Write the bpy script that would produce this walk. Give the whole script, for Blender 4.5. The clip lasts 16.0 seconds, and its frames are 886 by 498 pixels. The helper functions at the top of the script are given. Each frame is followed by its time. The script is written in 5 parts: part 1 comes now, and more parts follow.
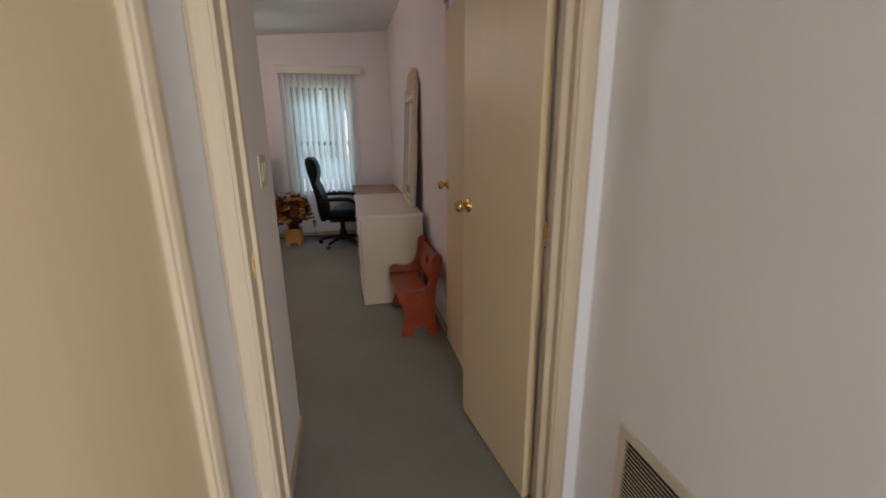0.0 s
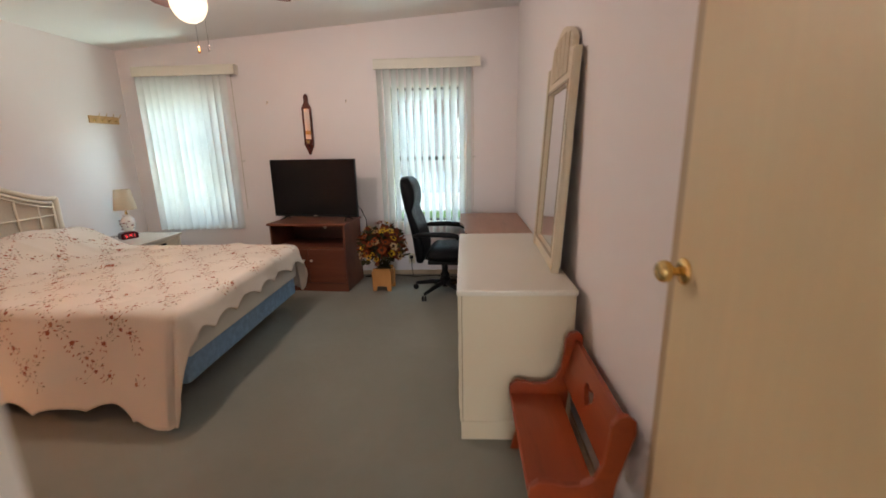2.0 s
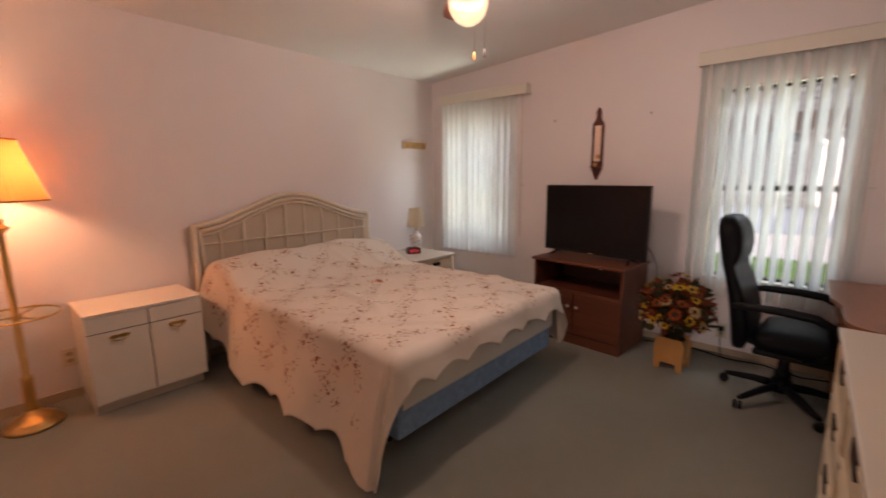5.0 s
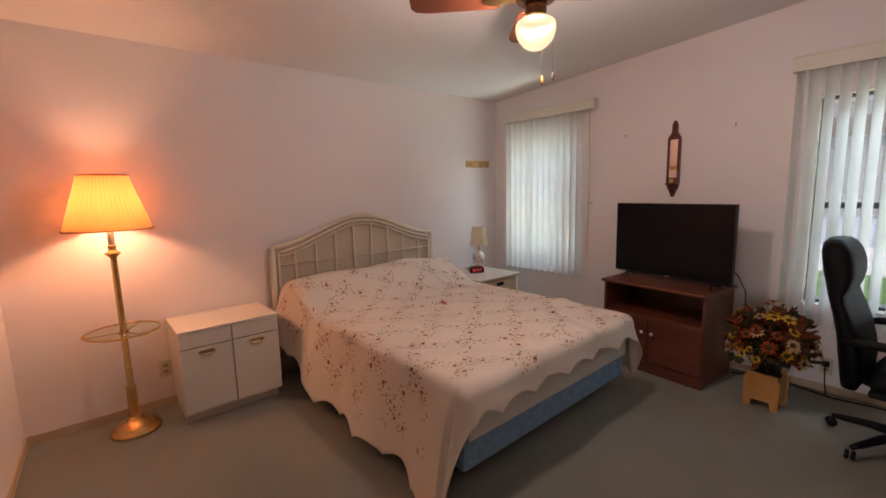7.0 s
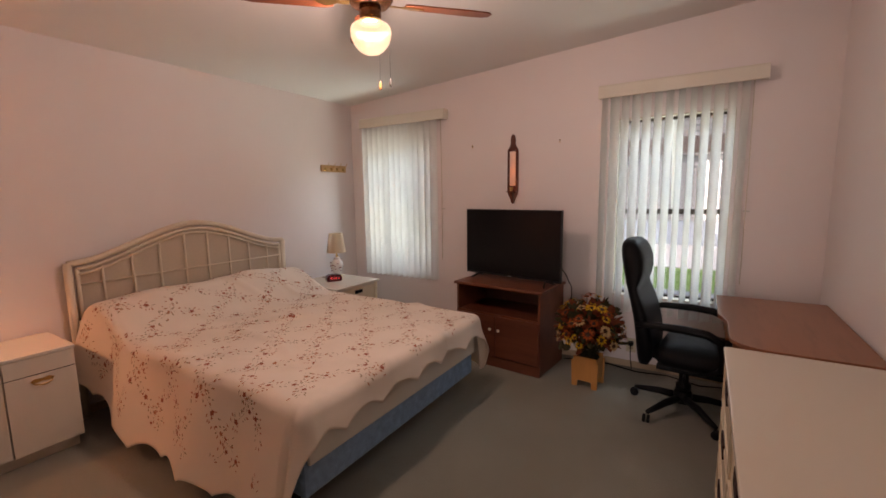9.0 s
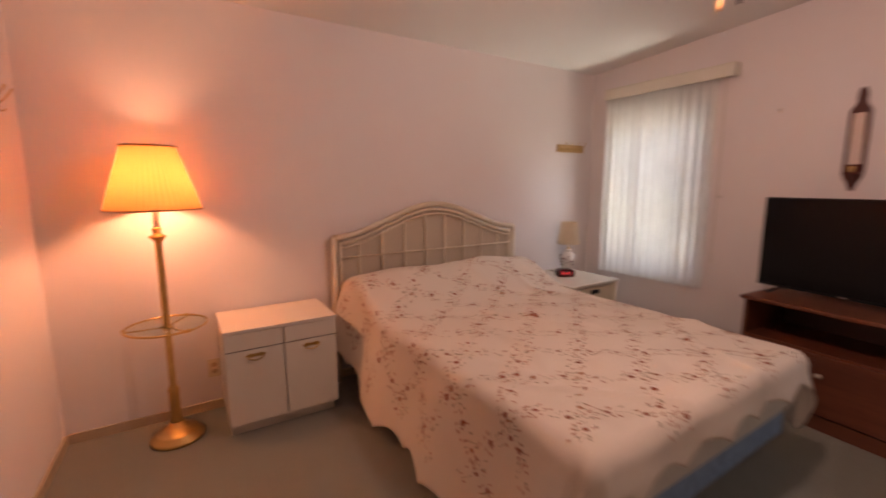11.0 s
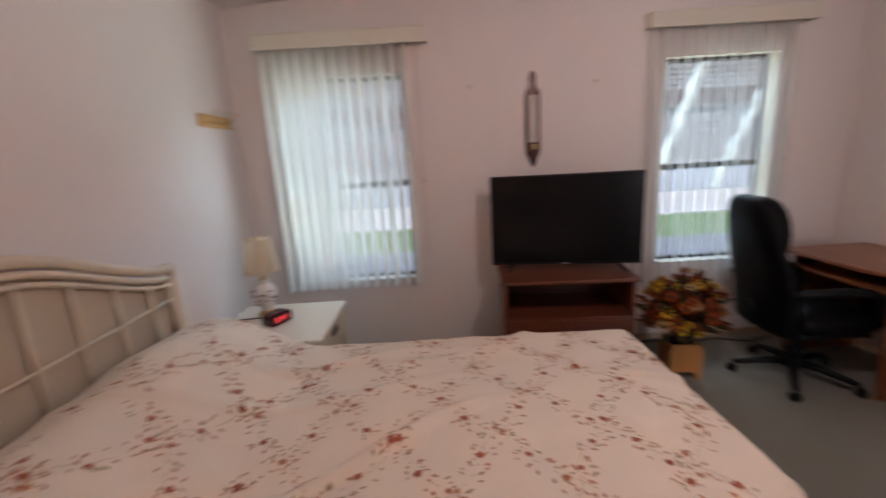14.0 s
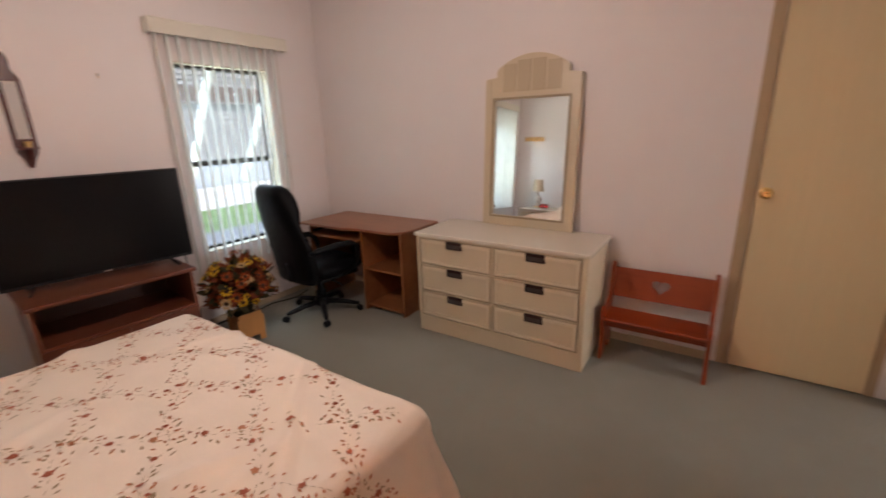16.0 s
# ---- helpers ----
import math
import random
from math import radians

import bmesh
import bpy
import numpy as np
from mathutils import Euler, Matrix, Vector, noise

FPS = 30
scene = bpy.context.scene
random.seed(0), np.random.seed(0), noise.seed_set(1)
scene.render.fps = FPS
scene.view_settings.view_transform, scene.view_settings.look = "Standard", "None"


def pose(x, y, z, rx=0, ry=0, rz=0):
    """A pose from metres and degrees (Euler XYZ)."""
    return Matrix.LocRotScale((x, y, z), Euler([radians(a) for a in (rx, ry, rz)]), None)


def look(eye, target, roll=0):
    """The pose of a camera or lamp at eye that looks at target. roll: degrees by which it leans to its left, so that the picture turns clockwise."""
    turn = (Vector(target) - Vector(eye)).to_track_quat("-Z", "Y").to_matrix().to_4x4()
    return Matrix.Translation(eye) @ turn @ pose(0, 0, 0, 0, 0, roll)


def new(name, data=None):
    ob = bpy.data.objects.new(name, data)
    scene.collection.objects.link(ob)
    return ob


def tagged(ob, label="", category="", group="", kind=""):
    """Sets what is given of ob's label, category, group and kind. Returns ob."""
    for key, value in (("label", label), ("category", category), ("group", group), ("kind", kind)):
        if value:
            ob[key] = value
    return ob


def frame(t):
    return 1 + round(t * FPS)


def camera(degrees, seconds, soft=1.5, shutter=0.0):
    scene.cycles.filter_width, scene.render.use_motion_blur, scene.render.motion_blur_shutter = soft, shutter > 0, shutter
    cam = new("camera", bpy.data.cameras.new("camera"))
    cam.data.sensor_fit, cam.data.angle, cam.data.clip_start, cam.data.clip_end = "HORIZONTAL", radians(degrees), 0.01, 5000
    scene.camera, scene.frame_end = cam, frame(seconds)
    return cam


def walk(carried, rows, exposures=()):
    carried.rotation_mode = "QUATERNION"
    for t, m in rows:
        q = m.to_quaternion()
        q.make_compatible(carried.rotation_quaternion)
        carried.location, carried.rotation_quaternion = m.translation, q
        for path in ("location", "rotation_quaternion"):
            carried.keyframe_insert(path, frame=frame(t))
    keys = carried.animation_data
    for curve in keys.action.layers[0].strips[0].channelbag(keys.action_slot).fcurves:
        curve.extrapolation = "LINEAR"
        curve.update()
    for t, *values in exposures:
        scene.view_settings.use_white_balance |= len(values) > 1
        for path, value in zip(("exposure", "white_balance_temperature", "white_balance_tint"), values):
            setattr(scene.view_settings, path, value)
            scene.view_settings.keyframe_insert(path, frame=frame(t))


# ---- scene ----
cam = camera(93.0, 16.0, soft=1.6, shutter=0.5)
PATH = [
    (0, (-0.064, -0.284, 1.431), (0.354, 1.598, 0.896), -0.5),
    (0.5, (0.030, 0.15, 1.428), (0.270, 2.067, 0.908), -0.8),
    (1, (0.022, 0.605, 1.417), (0.142, 2.538, 0.916), -1.0),
    (1.5, (0.021, 0.951, 1.407), (0.035, 2.888, 0.911), -1.2),
    (2, (0.026, 1.341, 1.413), (-0.079, 3.281, 0.941), -1.2),
    (2.5, (-0.022, 1.682, 1.41), (-0.192, 3.622, 0.955), -0.4),
    (3, (-0.066, 1.926, 1.431), (-0.391, 3.845, 0.968), -0.0),
    (3.5, (-0.058, 2.101, 1.449), (-0.587, 3.976, 0.999), 0.2),
    (4, (-0.093, 2.162, 1.436), (-0.874, 3.954, 1.015), 0.1),
    (4.5, (-0.124, 2.17, 1.412), (-1.177, 3.827, 1.033), -0.2),
    (5, (-0.156, 2.13, 1.392), (-1.452, 3.616, 1.055), -0.4),
    (5.2, (-0.166, 2.117, 1.403), (-1.545, 3.528, 1.076), -0.7),
    (7.3, (-0.193, 2.137, 1.465), (-1.697, 3.426, 1.189), -1.5),
    (7.5, (-0.179, 2.156, 1.464), (-1.603, 3.534, 1.192), -1.3),
    (8, (-0.117, 2.214, 1.486), (-1.281, 3.818, 1.221), -1.1),
    (8.2, (-0.101, 2.232, 1.487), (-1.146, 3.917, 1.225), -0.9),
    (10.3, (-0.38, 2.315, 1.414), (-1.517, 3.936, 1.136), 0.3),
    (10.5, (-0.484, 2.334, 1.417), (-1.804, 3.811, 1.139), 0.0),
    (11, (-0.741, 2.362, 1.403), (-2.417, 3.411, 1.103), -0.2),
    (11.5, (-1.061, 2.457, 1.409), (-2.878, 3.232, 1.095), 0.0),
    (12, (-1.44, 2.544, 1.396), (-3.251, 3.326, 1.067), -0.0),
    (12.5, (-1.766, 2.638, 1.399), (-3.508, 3.566, 1.075), -0.7),
    (13, (-2.05, 2.787, 1.44), (-3.593, 4.024, 1.14), -1.8),
    (13.5, (-2.255, 2.933, 1.488), (-3.133, 4.692, 1.119), -3.4),
    (14, (-2.309, 2.962, 1.484), (-2.304, 4.913, 1.041), -3.4),
    (14.5, (-2.28, 2.838, 1.467), (-1.581, 4.645, 0.972), -3.2),
    (15, (-2.348, 2.699, 1.47), (-1.242, 4.278, 0.939), -2.7),
    (15.5, (-2.377, 2.629, 1.489), (-0.997, 3.974, 0.953), -2.2),
    (16, (-2.415, 2.564, 1.516), (-0.814, 3.627, 0.962), -1.7),
]
EXPOSURES = [(0.0, 0.62, 5650, 6), (0.5, 0.92, 5850, 8), (1.0, 1.2, 5850, 7), (2.0, 1.5, 5950, 4), (2.5, 1.4, 6300, 10), (3.0, 1.3, 6150, 8), (3.5, 1.12, 6600, 13), (4.5, 1.0, 7000, 23), (7.5, 0.9, 6350, 17), (8.2, 0.95, 6550, 18),
             (11.0, 0.95, 7450, 34), (12.5, 0.52, 7100, 33), (13.0, 0.47, 6900, 28), (13.5, 0.62, 6100, 16), (14.0, 1.0, 5950, 16), (14.5, 1.0, 6750, 23), (15.0, 1.0, 6950, 26), (16.0, 1.45, 6250, 12)]
walk(cam, [(t, look(eye, target, roll)) for t, eye, target, roll in PATH], EXPOSURES)

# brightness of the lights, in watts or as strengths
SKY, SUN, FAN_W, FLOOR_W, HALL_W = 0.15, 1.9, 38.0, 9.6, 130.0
WARM, AMBER, COOL, BOUNCE_FILL, SKY_FILL_W, BOUNCE_FILL_W = (1.0, 0.765, 0.66), (1.0, 0.50, 0.26), (0.72, 0.93, 1.0), (0.88, 1.0, 0.84), 40.0, 27.0

# ---- world, sun, lamps ----
world = bpy.data.worlds.new("sky")
scene.world = world
world.use_nodes = True
wn = world.node_tree
sky = wn.nodes.new("ShaderNodeTexSky")
sky.sky_type = "NISHITA"
sky.sun_disc = False
sky.sun_elevation, sky.sun_rotation = radians(58), radians(200)
wn.links.new(sky.outputs[0], wn.nodes["Background"].inputs[0])
wn.nodes["Background"].inputs[1].default_value = SKY


def lamp(name, kind, energy, colour, m, size=0.05, size_y=0.0):
    data = bpy.data.lights.new(name, kind)
    data.energy, data.color = energy, colour
    if kind == "AREA":
        data.shape, data.size, data.size_y = "RECTANGLE", size, size_y
    elif kind == "SUN":
        data.angle = radians(0.5)
    else:
        data.shadow_soft_size = size
    ob = new(name, data)
    ob.matrix_world = m
    return ob


lamp("sun", "SUN", SUN, (1.0, 0.94, 0.85), look((-4, -12, 22), (0, 0, 0)))
lamp("fan_bulb", "POINT", FAN_W, WARM, pose(-1.51, 3.88, 2.203), 0.07)
lamp("floor_lamp_bulb", "POINT", FLOOR_W, AMBER, pose(-3.40, 2.255, 1.425), 0.055)
# added area lamp above each bedroom window, out of sight; stands in for open-sky light
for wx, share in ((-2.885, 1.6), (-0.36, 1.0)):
    lamp("sky_fill_lamp", "AREA", SKY_FILL_W * share, COOL, look((wx + 1.1, 7.7, 3.15), (wx, 5.95, 1.2)), 2.4, 1.2)
    # added lamp below the sill, out of sight; stands in for light off the ground
    lamp("ground_bounce_fill", "AREA", BOUNCE_FILL_W * share ** 2.2, BOUNCE_FILL, look((wx + 0.8, 7.0, -0.45), (wx, 5.95, 1.35)), 2.0, 1.0)
# added unseen lamp behind the hall; stands in for daylight from that end
lamp("hall_fill_lamp", "AREA", HALL_W, (1.0, 0.91, 0.86), look((1.15, -3.95, 1.25), (0.25, 0.2, 1.2)), 3.4, 2.0)


# ---- materials ----
def shader(name):
    m = bpy.data.materials.new(name)
    m.use_nodes = True
    nt = m.node_tree
    return m, nt, nt.nodes["Principled BSDF"]


def node(nt, kind, **values):
    n = nt.nodes.new(kind)
    for key, value in values.items():
        n.inputs[key].default_value = value
    return n


def mixed(nt, a, b, fac):
    n = nt.nodes.new("ShaderNodeMix")
    n.data_type = "RGBA"
    for slot, v in ((6, a), (7, b)):
        if isinstance(v, tuple):
            n.inputs[slot].default_value = (*v, 1)
        else:
            nt.links.new(v, n.inputs[slot])
    if isinstance(fac, float):
        n.inputs[0].default_value = fac
    else:
        nt.links.new(fac, n.inputs[0])
    return n.outputs[2]


def ramp(nt, src, a, b):
    n = nt.nodes.new("ShaderNodeMapRange")
    n.inputs[1].default_value, n.inputs[2].default_value = a, b
    nt.links.new(src, n.inputs[0])
    return n.outputs[0]


def tex(nt, scale, detail=4.0, rough=0.6, stretch=(1, 1, 1)):
    co = nt.nodes.new("ShaderNodeTexCoord")
    mp = nt.nodes.new("ShaderNodeMapping")
    mp.inputs["Scale"].default_value = stretch
    nt.links.new(co.outputs["Object"], mp.inputs[0])
    n = node(nt, "ShaderNodeTexNoise", Scale=scale, Detail=detail, Roughness=rough)
    nt.links.new(mp.outputs[0], n.inputs[0])
    return n.outputs[0]


def bump(nt, bsdf, height, strength, distance):
    n = node(nt, "ShaderNodeBump", Strength=strength, Distance=distance)
    nt.links.new(height, n.inputs["Height"])
    nt.links.new(n.outputs[0], bsdf.inputs["Normal"])


def plain(name, colour, rough=0.5, metal=0.0, var=0.12, scale=5.0, grain=90.0, depth=0.15, stretch=(1, 1, 1), coat=0.0, spec=0.5):
    """Two scales of tone, a fine relief, and gloss that varies a little."""
    m, nt, b = shader(name)
    dark = tuple(c * (1 - var) for c in colour)
    light = tuple(min(1.0, c * (1 + var * 0.6)) for c in colour)
    broad = ramp(nt, tex(nt, scale, 3.0, 0.5, stretch), 0.15, 0.85)
    fine = ramp(nt, tex(nt, grain, 3.0, 0.6, stretch), 0.3, 0.7)
    c1 = mixed(nt, dark, light, broad)
    c2 = mixed(nt, c1, dark, mult(nt, fine, 0.35))
    nt.links.new(c2, b.inputs["Base Color"])
    r = nt.nodes.new("ShaderNodeMapRange")
    r.inputs[3].default_value, r.inputs[4].default_value = max(0.03, rough - 0.025), min(1.0, rough + 0.03)
    nt.links.new(broad, r.inputs[0])
    nt.links.new(r.outputs[0], b.inputs["Roughness"])
    b.inputs["Metallic"].default_value = metal
    b.inputs["Coat Weight"].default_value = coat
    b.inputs["Specular IOR Level"].default_value = spec
    if depth:
        bump(nt, b, fine, depth, 0.002)
    return m


def mult(nt, src, k):
    n = nt.nodes.new("ShaderNodeMath")
    n.operation = "MULTIPLY"
    n.inputs[1].default_value = k
    nt.links.new(src, n.inputs[0])
    return n.outputs[0]


def wood(name, dark, light, rough=0.4, along="x", scale=6.0, coat=0.0):
    m, nt, b = shader(name)
    s = {"x": (0.12, 1, 1), "y": (1, 0.12, 1), "z": (1, 1, 0.12)}[along]
    grain = tex(nt, scale * 5, 6.0, 0.65, s)
    broad = tex(nt, scale, 2.0, 0.5, s)
    c = mixed(nt, dark, light, ramp(nt, broad, 0.3, 0.7))
    c = mixed(nt, c, tuple(v * 0.6 for v in dark), mult(nt, ramp(nt, grain, 0.5, 0.75), 0.55))
    nt.links.new(c, b.inputs["Base Color"])
    b.inputs["Roughness"].default_value = rough
    b.inputs["Coat Weight"].default_value = coat
    bump(nt, b, grain, 0.12, 0.002)
    return m


def cloth(name, colour, see=0.45, rough=0.9, var=0.06, weave=500.0, tint=None):
    """A fabric that lets some light through."""
    m, nt, b = shader(name)
    out = nt.nodes["Material Output"]
    c = mixed(nt, tuple(v * (1 - var) for v in colour), colour, ramp(nt, tex(nt, 6.0), 0.35, 0.65))
    nt.links.new(c, b.inputs["Base Color"])
    b.inputs["Roughness"].default_value = rough
    b.inputs["Specular IOR Level"].default_value = 0.2
    bump(nt, b, tex(nt, weave, 2.0), 0.15, 0.001)
    t = nt.nodes.new("ShaderNodeBsdfTranslucent")
    if tint:
        t.inputs[0].default_value = (*tint, 1)
    else:
        nt.links.new(c, t.inputs[0])
    mx = nt.nodes.new("ShaderNodeMixShader")
    mx.inputs[0].default_value = see
    nt.links.new(b.outputs[0], mx.inputs[1])
    nt.links.new(t.outputs[0], mx.inputs[2])
    nt.links.new(mx.outputs[0], out.inputs[0])
    return m


def glow(name, colour, strength, base=(0.9, 0.88, 0.82)):
    m, nt, b = shader(name)
    b.inputs["Base Color"].default_value = (*base, 1)
    b.inputs["Roughness"].default_value = 0.3
    b.inputs["Emission Color"].default_value = (*colour, 1)
    b.inputs["Emission Strength"].default_value = strength
    return m


def glass(name, tint=(1, 1, 1), shine=0.09):
    """Thin clear glass: nearly all light passes straight through, the rest is a sharp reflection."""
    m, nt, b = shader(name)
    t = nt.nodes.new("ShaderNodeBsdfTransparent")
    t.inputs[0].default_value = (*tint, 1)
    g = nt.nodes.new("ShaderNodeBsdfGlossy")
    g.inputs["Roughness"].default_value = 0.02
    mx = nt.nodes.new("ShaderNodeMixShader")
    mx.inputs[0].default_value = shine
    nt.links.new(t.outputs[0], mx.inputs[1])
    nt.links.new(g.outputs[0], mx.inputs[2])
    nt.links.new(mx.outputs[0], nt.nodes["Material Output"].inputs[0])
    return m


def carpet_material():
    m, nt, b = shader("carpet")
    big = ramp(nt, tex(nt, 1.6, 4.0, 0.6), 0.3, 0.7)
    mid = ramp(nt, tex(nt, 14.0, 4.0, 0.7), 0.3, 0.7)
    fine = tex(nt, 260.0, 4.0, 0.8)
    c = mixed(nt, (0.205, 0.198, 0.156), (0.262, 0.250, 0.202), big)
    c = mixed(nt, c, (0.200, 0.190, 0.152), mult(nt, mid, 0.45))
    c = mixed(nt, c, (0.34, 0.325, 0.27), mult(nt, ramp(nt, fine, 0.45, 0.7), 0.5))
    nt.links.new(c, b.inputs["Base Color"])
    b.inputs["Roughness"].default_value = 0.95
    b.inputs["Specular IOR Level"].default_value = 0.1
    b.inputs["Sheen Weight"].default_value = 0.25
    bump(nt, b, fine, 0.7, 0.006)
    return m


def wall_material(name, colour):
    m, nt, b = shader(name)
    big = ramp(nt, tex(nt, 0.9, 3.0, 0.5), 0.3, 0.7)
    peel = tex(nt, 130.0, 3.0, 0.55)
    c = mixed(nt, tuple(v * 0.95 for v in colour), colour, big)
    scuff = ramp(nt, tex(nt, 9.0, 6.0, 0.75), 0.62, 0.8)
    c = mixed(nt, c, tuple(v * 0.88 for v in colour), mult(nt, scuff, 0.35))
    nt.links.new(c, b.inputs["Base Color"])
    b.inputs["Roughness"].default_value = 0.62
    bump(nt, b, peel, 0.18, 0.002)
    return m


# WALL's pink puts the bedroom's warm light into the colour; the hall stays neutral
WALL = wall_material("warm_tinted_wall", (0.80, 0.738, 0.722))
WALL_HALL = wall_material("hall_wall_paint", (0.82, 0.785, 0.762))
CEIL = wall_material("ceiling_paint", (0.79, 0.775, 0.745))
CARPET = carpet_material()
DOOR = plain("door_beige_laminate", (0.73, 0.58, 0.35), 0.42, var=0.10, scale=2.0, grain=40, stretch=(1, 1, 0.08), depth=0.08)
TRIM = plain("door_casing", (0.60, 0.49, 0.33), 0.5, var=0.16, scale=4, grain=60, stretch=(1, 1, 0.1), depth=0.15)
TRIM_DARK = plain("closet_casing", (0.50, 0.37, 0.23), 0.5, var=0.2, scale=4, grain=60, stretch=(1, 1, 0.1), depth=0.15)
BASE = plain("baseboard_vinyl", (0.52, 0.40, 0.27), 0.5, var=0.15)
BRASS = plain("brass", (0.83, 0.60, 0.25), 0.18, 1.0, var=0.1, depth=0.03)
BRASS_OLD = plain("antique_brass", (0.62, 0.41, 0.16), 0.30, 1.0, var=0.25, scale=20, depth=0.05)
WHITE = plain("white_lacquer", (0.67, 0.61, 0.51), 0.24, var=0.012, scale=0.9, grain=160, depth=0.012)
CREAM = plain("cream_lacquer", (0.62, 0.52, 0.365), 0.36, var=0.045, scale=1.5, grain=70, depth=0.08)
PULL = plain("pull_brown", (0.032, 0.012, 0.009), 0.65, spec=0.2)
RIM = plain("drawer_rim_lacquer", (0.70, 0.60, 0.44), 0.36, var=0.04, scale=1.5, grain=70, depth=0.08)
CREAM_DARK = plain("darker_cream", (0.36, 0.28, 0.18), 0.5)
CREST = plain("grooved_crest", (0.52, 0.42, 0.28), 0.5, var=0.12, scale=6, grain=90, stretch=(1, 1, 0.1))
CAB = plain("cabinet_laminate", (0.70, 0.64, 0.55), 0.42, var=0.05, grain=150, depth=0.04)
RATTAN = plain("washed_rattan", (0.68, 0.58, 0.44), 0.42, var=0.1, scale=12, grain=80, depth=0.2)
CANE = plain("woven_cane", (0.56, 0.47, 0.36), 0.65, var=0.08, scale=60, grain=420, depth=0.35)
PINE = wood("orange_pine", (0.25, 0.036, 0.006), (0.40, 0.070, 0.012), 0.36, "y", 5, coat=0.12)
CHERRY = wood("cherry_laminate", (0.115, 0.032, 0.015), (0.195, 0.062, 0.030), 0.38, "x", 4, coat=0.08)
# CHERRY darkened for inner boards: the shade of the openings put into the colour
CHERRY_SHADED = wood("cherry_shaded", (0.050, 0.015, 0.008), (0.085, 0.026, 0.014), 0.5, "x", 4)
OAK = wood("desk_oak", (0.21, 0.072, 0.024), (0.34, 0.135, 0.05), 0.4, "y", 4, coat=0.1)
DESKTOP = wood("desk_top", (0.24, 0.085, 0.038), (0.33, 0.135, 0.065), 0.35, "y", 4, coat=0.15)
MAHOGANY = wood("mahogany", (0.055, 0.011, 0.008), (0.12, 0.026, 0.016), 0.25, "z", 8, coat=0.5)
WALNUT = wood("fan_blade_wood", (0.13, 0.035, 0.014), (0.24, 0.075, 0.030), 0.4, "x", 6)
RACKWOOD_X = wood("rack_oak_x", (0.48, 0.28, 0.10), (0.64, 0.42, 0.19), 0.45, "x", 10)
OCHRE = plain("ochre_wood", (0.50, 0.225, 0.06), 0.5, var=0.2, scale=8, stretch=(1, 1, 0.2))
BLACK = plain("black_plastic", (0.008, 0.008, 0.009), 0.42, var=0.2, spec=0.15)
LEATHER = plain("black_leather", (0.004, 0.004, 0.005), 0.40, var=0.3, scale=9, grain=160, depth=0.4, spec=0.10)
BRONZE = plain("bronze_window_frame", (0.035, 0.028, 0.022), 0.4, 0.4, var=0.2)
BRONZE_FAN = plain("bronze_fan", (0.20, 0.10, 0.05), 0.25, 0.9, var=0.3, scale=12)
SCREEN = plain("dark_screen", (0.004, 0.004, 0.005), 0.22, var=0.05, depth=0.0, spec=0.18)
BEZEL = plain("screen_bezel", (0.007, 0.007, 0.008), 0.35, spec=0.25)
MIRROR, _nt, _b = shader("mirror_silver")
_b.inputs["Base Color"].default_value = (0.92, 0.93, 0.92, 1)
_b.inputs["Metallic"].default_value, _b.inputs["Roughness"].default_value = 1.0, 0.02
GLASS = glass("clear_glass")
TABLEGLASS = glass("table_glass", (0.93, 0.97, 0.94))
VANE = cloth("blind_fabric", (0.87, 0.88, 0.85), see=0.28, weave=300)
VALANCE = plain("valance_vinyl", (0.74, 0.70, 0.60), 0.5, var=0.06)
SHADE = cloth("pleated_shade", (0.62, 0.36, 0.15), see=0.30, tint=(0.75, 0.325, 0.095))
SHADE_TRIM = plain("shade_trim", (0.30, 0.17, 0.08), 0.8)
SHADE_SMALL = cloth("small_shade", (0.78, 0.66, 0.50), see=0.4)
GLOBE, _nt, _b = shader("ribbed_globe_glass")
_b.inputs["Base Color"].default_value, _b.inputs["Roughness"].default_value = (0.0, 0.0, 0.0, 1), 0.2
_b.inputs["Emission Color"].default_value, _b.inputs["Emission Strength"].default_value = (1.0, 0.64, 0.37, 1), 0.8
_clear, _mix = _nt.nodes.new("ShaderNodeBsdfTransparent"), _nt.nodes.new("ShaderNodeMixShader")
_mix.inputs[0].default_value = 0.6
_nt.links.new(_clear.outputs[0], _mix.inputs[1])
_nt.links.new(_b.outputs[0], _mix.inputs[2])
_nt.links.new(_mix.outputs[0], _nt.nodes["Material Output"].inputs[0])
PORCELAIN = plain("porcelain", (0.82, 0.78, 0.74), 0.15, var=0.06, depth=0.0)
ROSE = plain("painted_rose", (0.24, 0.05, 0.05), 0.25, var=0.3)
QUILT = plain("quilt_cotton", (0.77, 0.68, 0.58), 0.9, var=0.05, scale=7, grain=220, depth=0.35, spec=0.2)
SHEET = plain("sheet_white", (0.66, 0.63, 0.56), 0.9, var=0.08, grain=200, depth=0.3, spec=0.2)
TICKING = plain("blue_ticking", (0.23, 0.36, 0.54), 0.8, var=0.35, scale=30, grain=160, depth=0.4)
RED_THREAD = plain("red_thread", (0.40, 0.125, 0.07), 0.9, var=0.35, scale=30, grain=300)
RUST_THREAD = plain("rust_thread", (0.50, 0.22, 0.12), 0.9, var=0.3, scale=30, grain=300)
GREEN_THREAD = plain("green_thread", (0.37, 0.28, 0.17), 0.9, var=0.3, scale=30, grain=300)
IVORY = plain("ivory_plastic", (0.62, 0.55, 0.40), 0.4, var=0.05)
SLOT = plain("dark_slot", (0.05, 0.035, 0.03), 0.6)
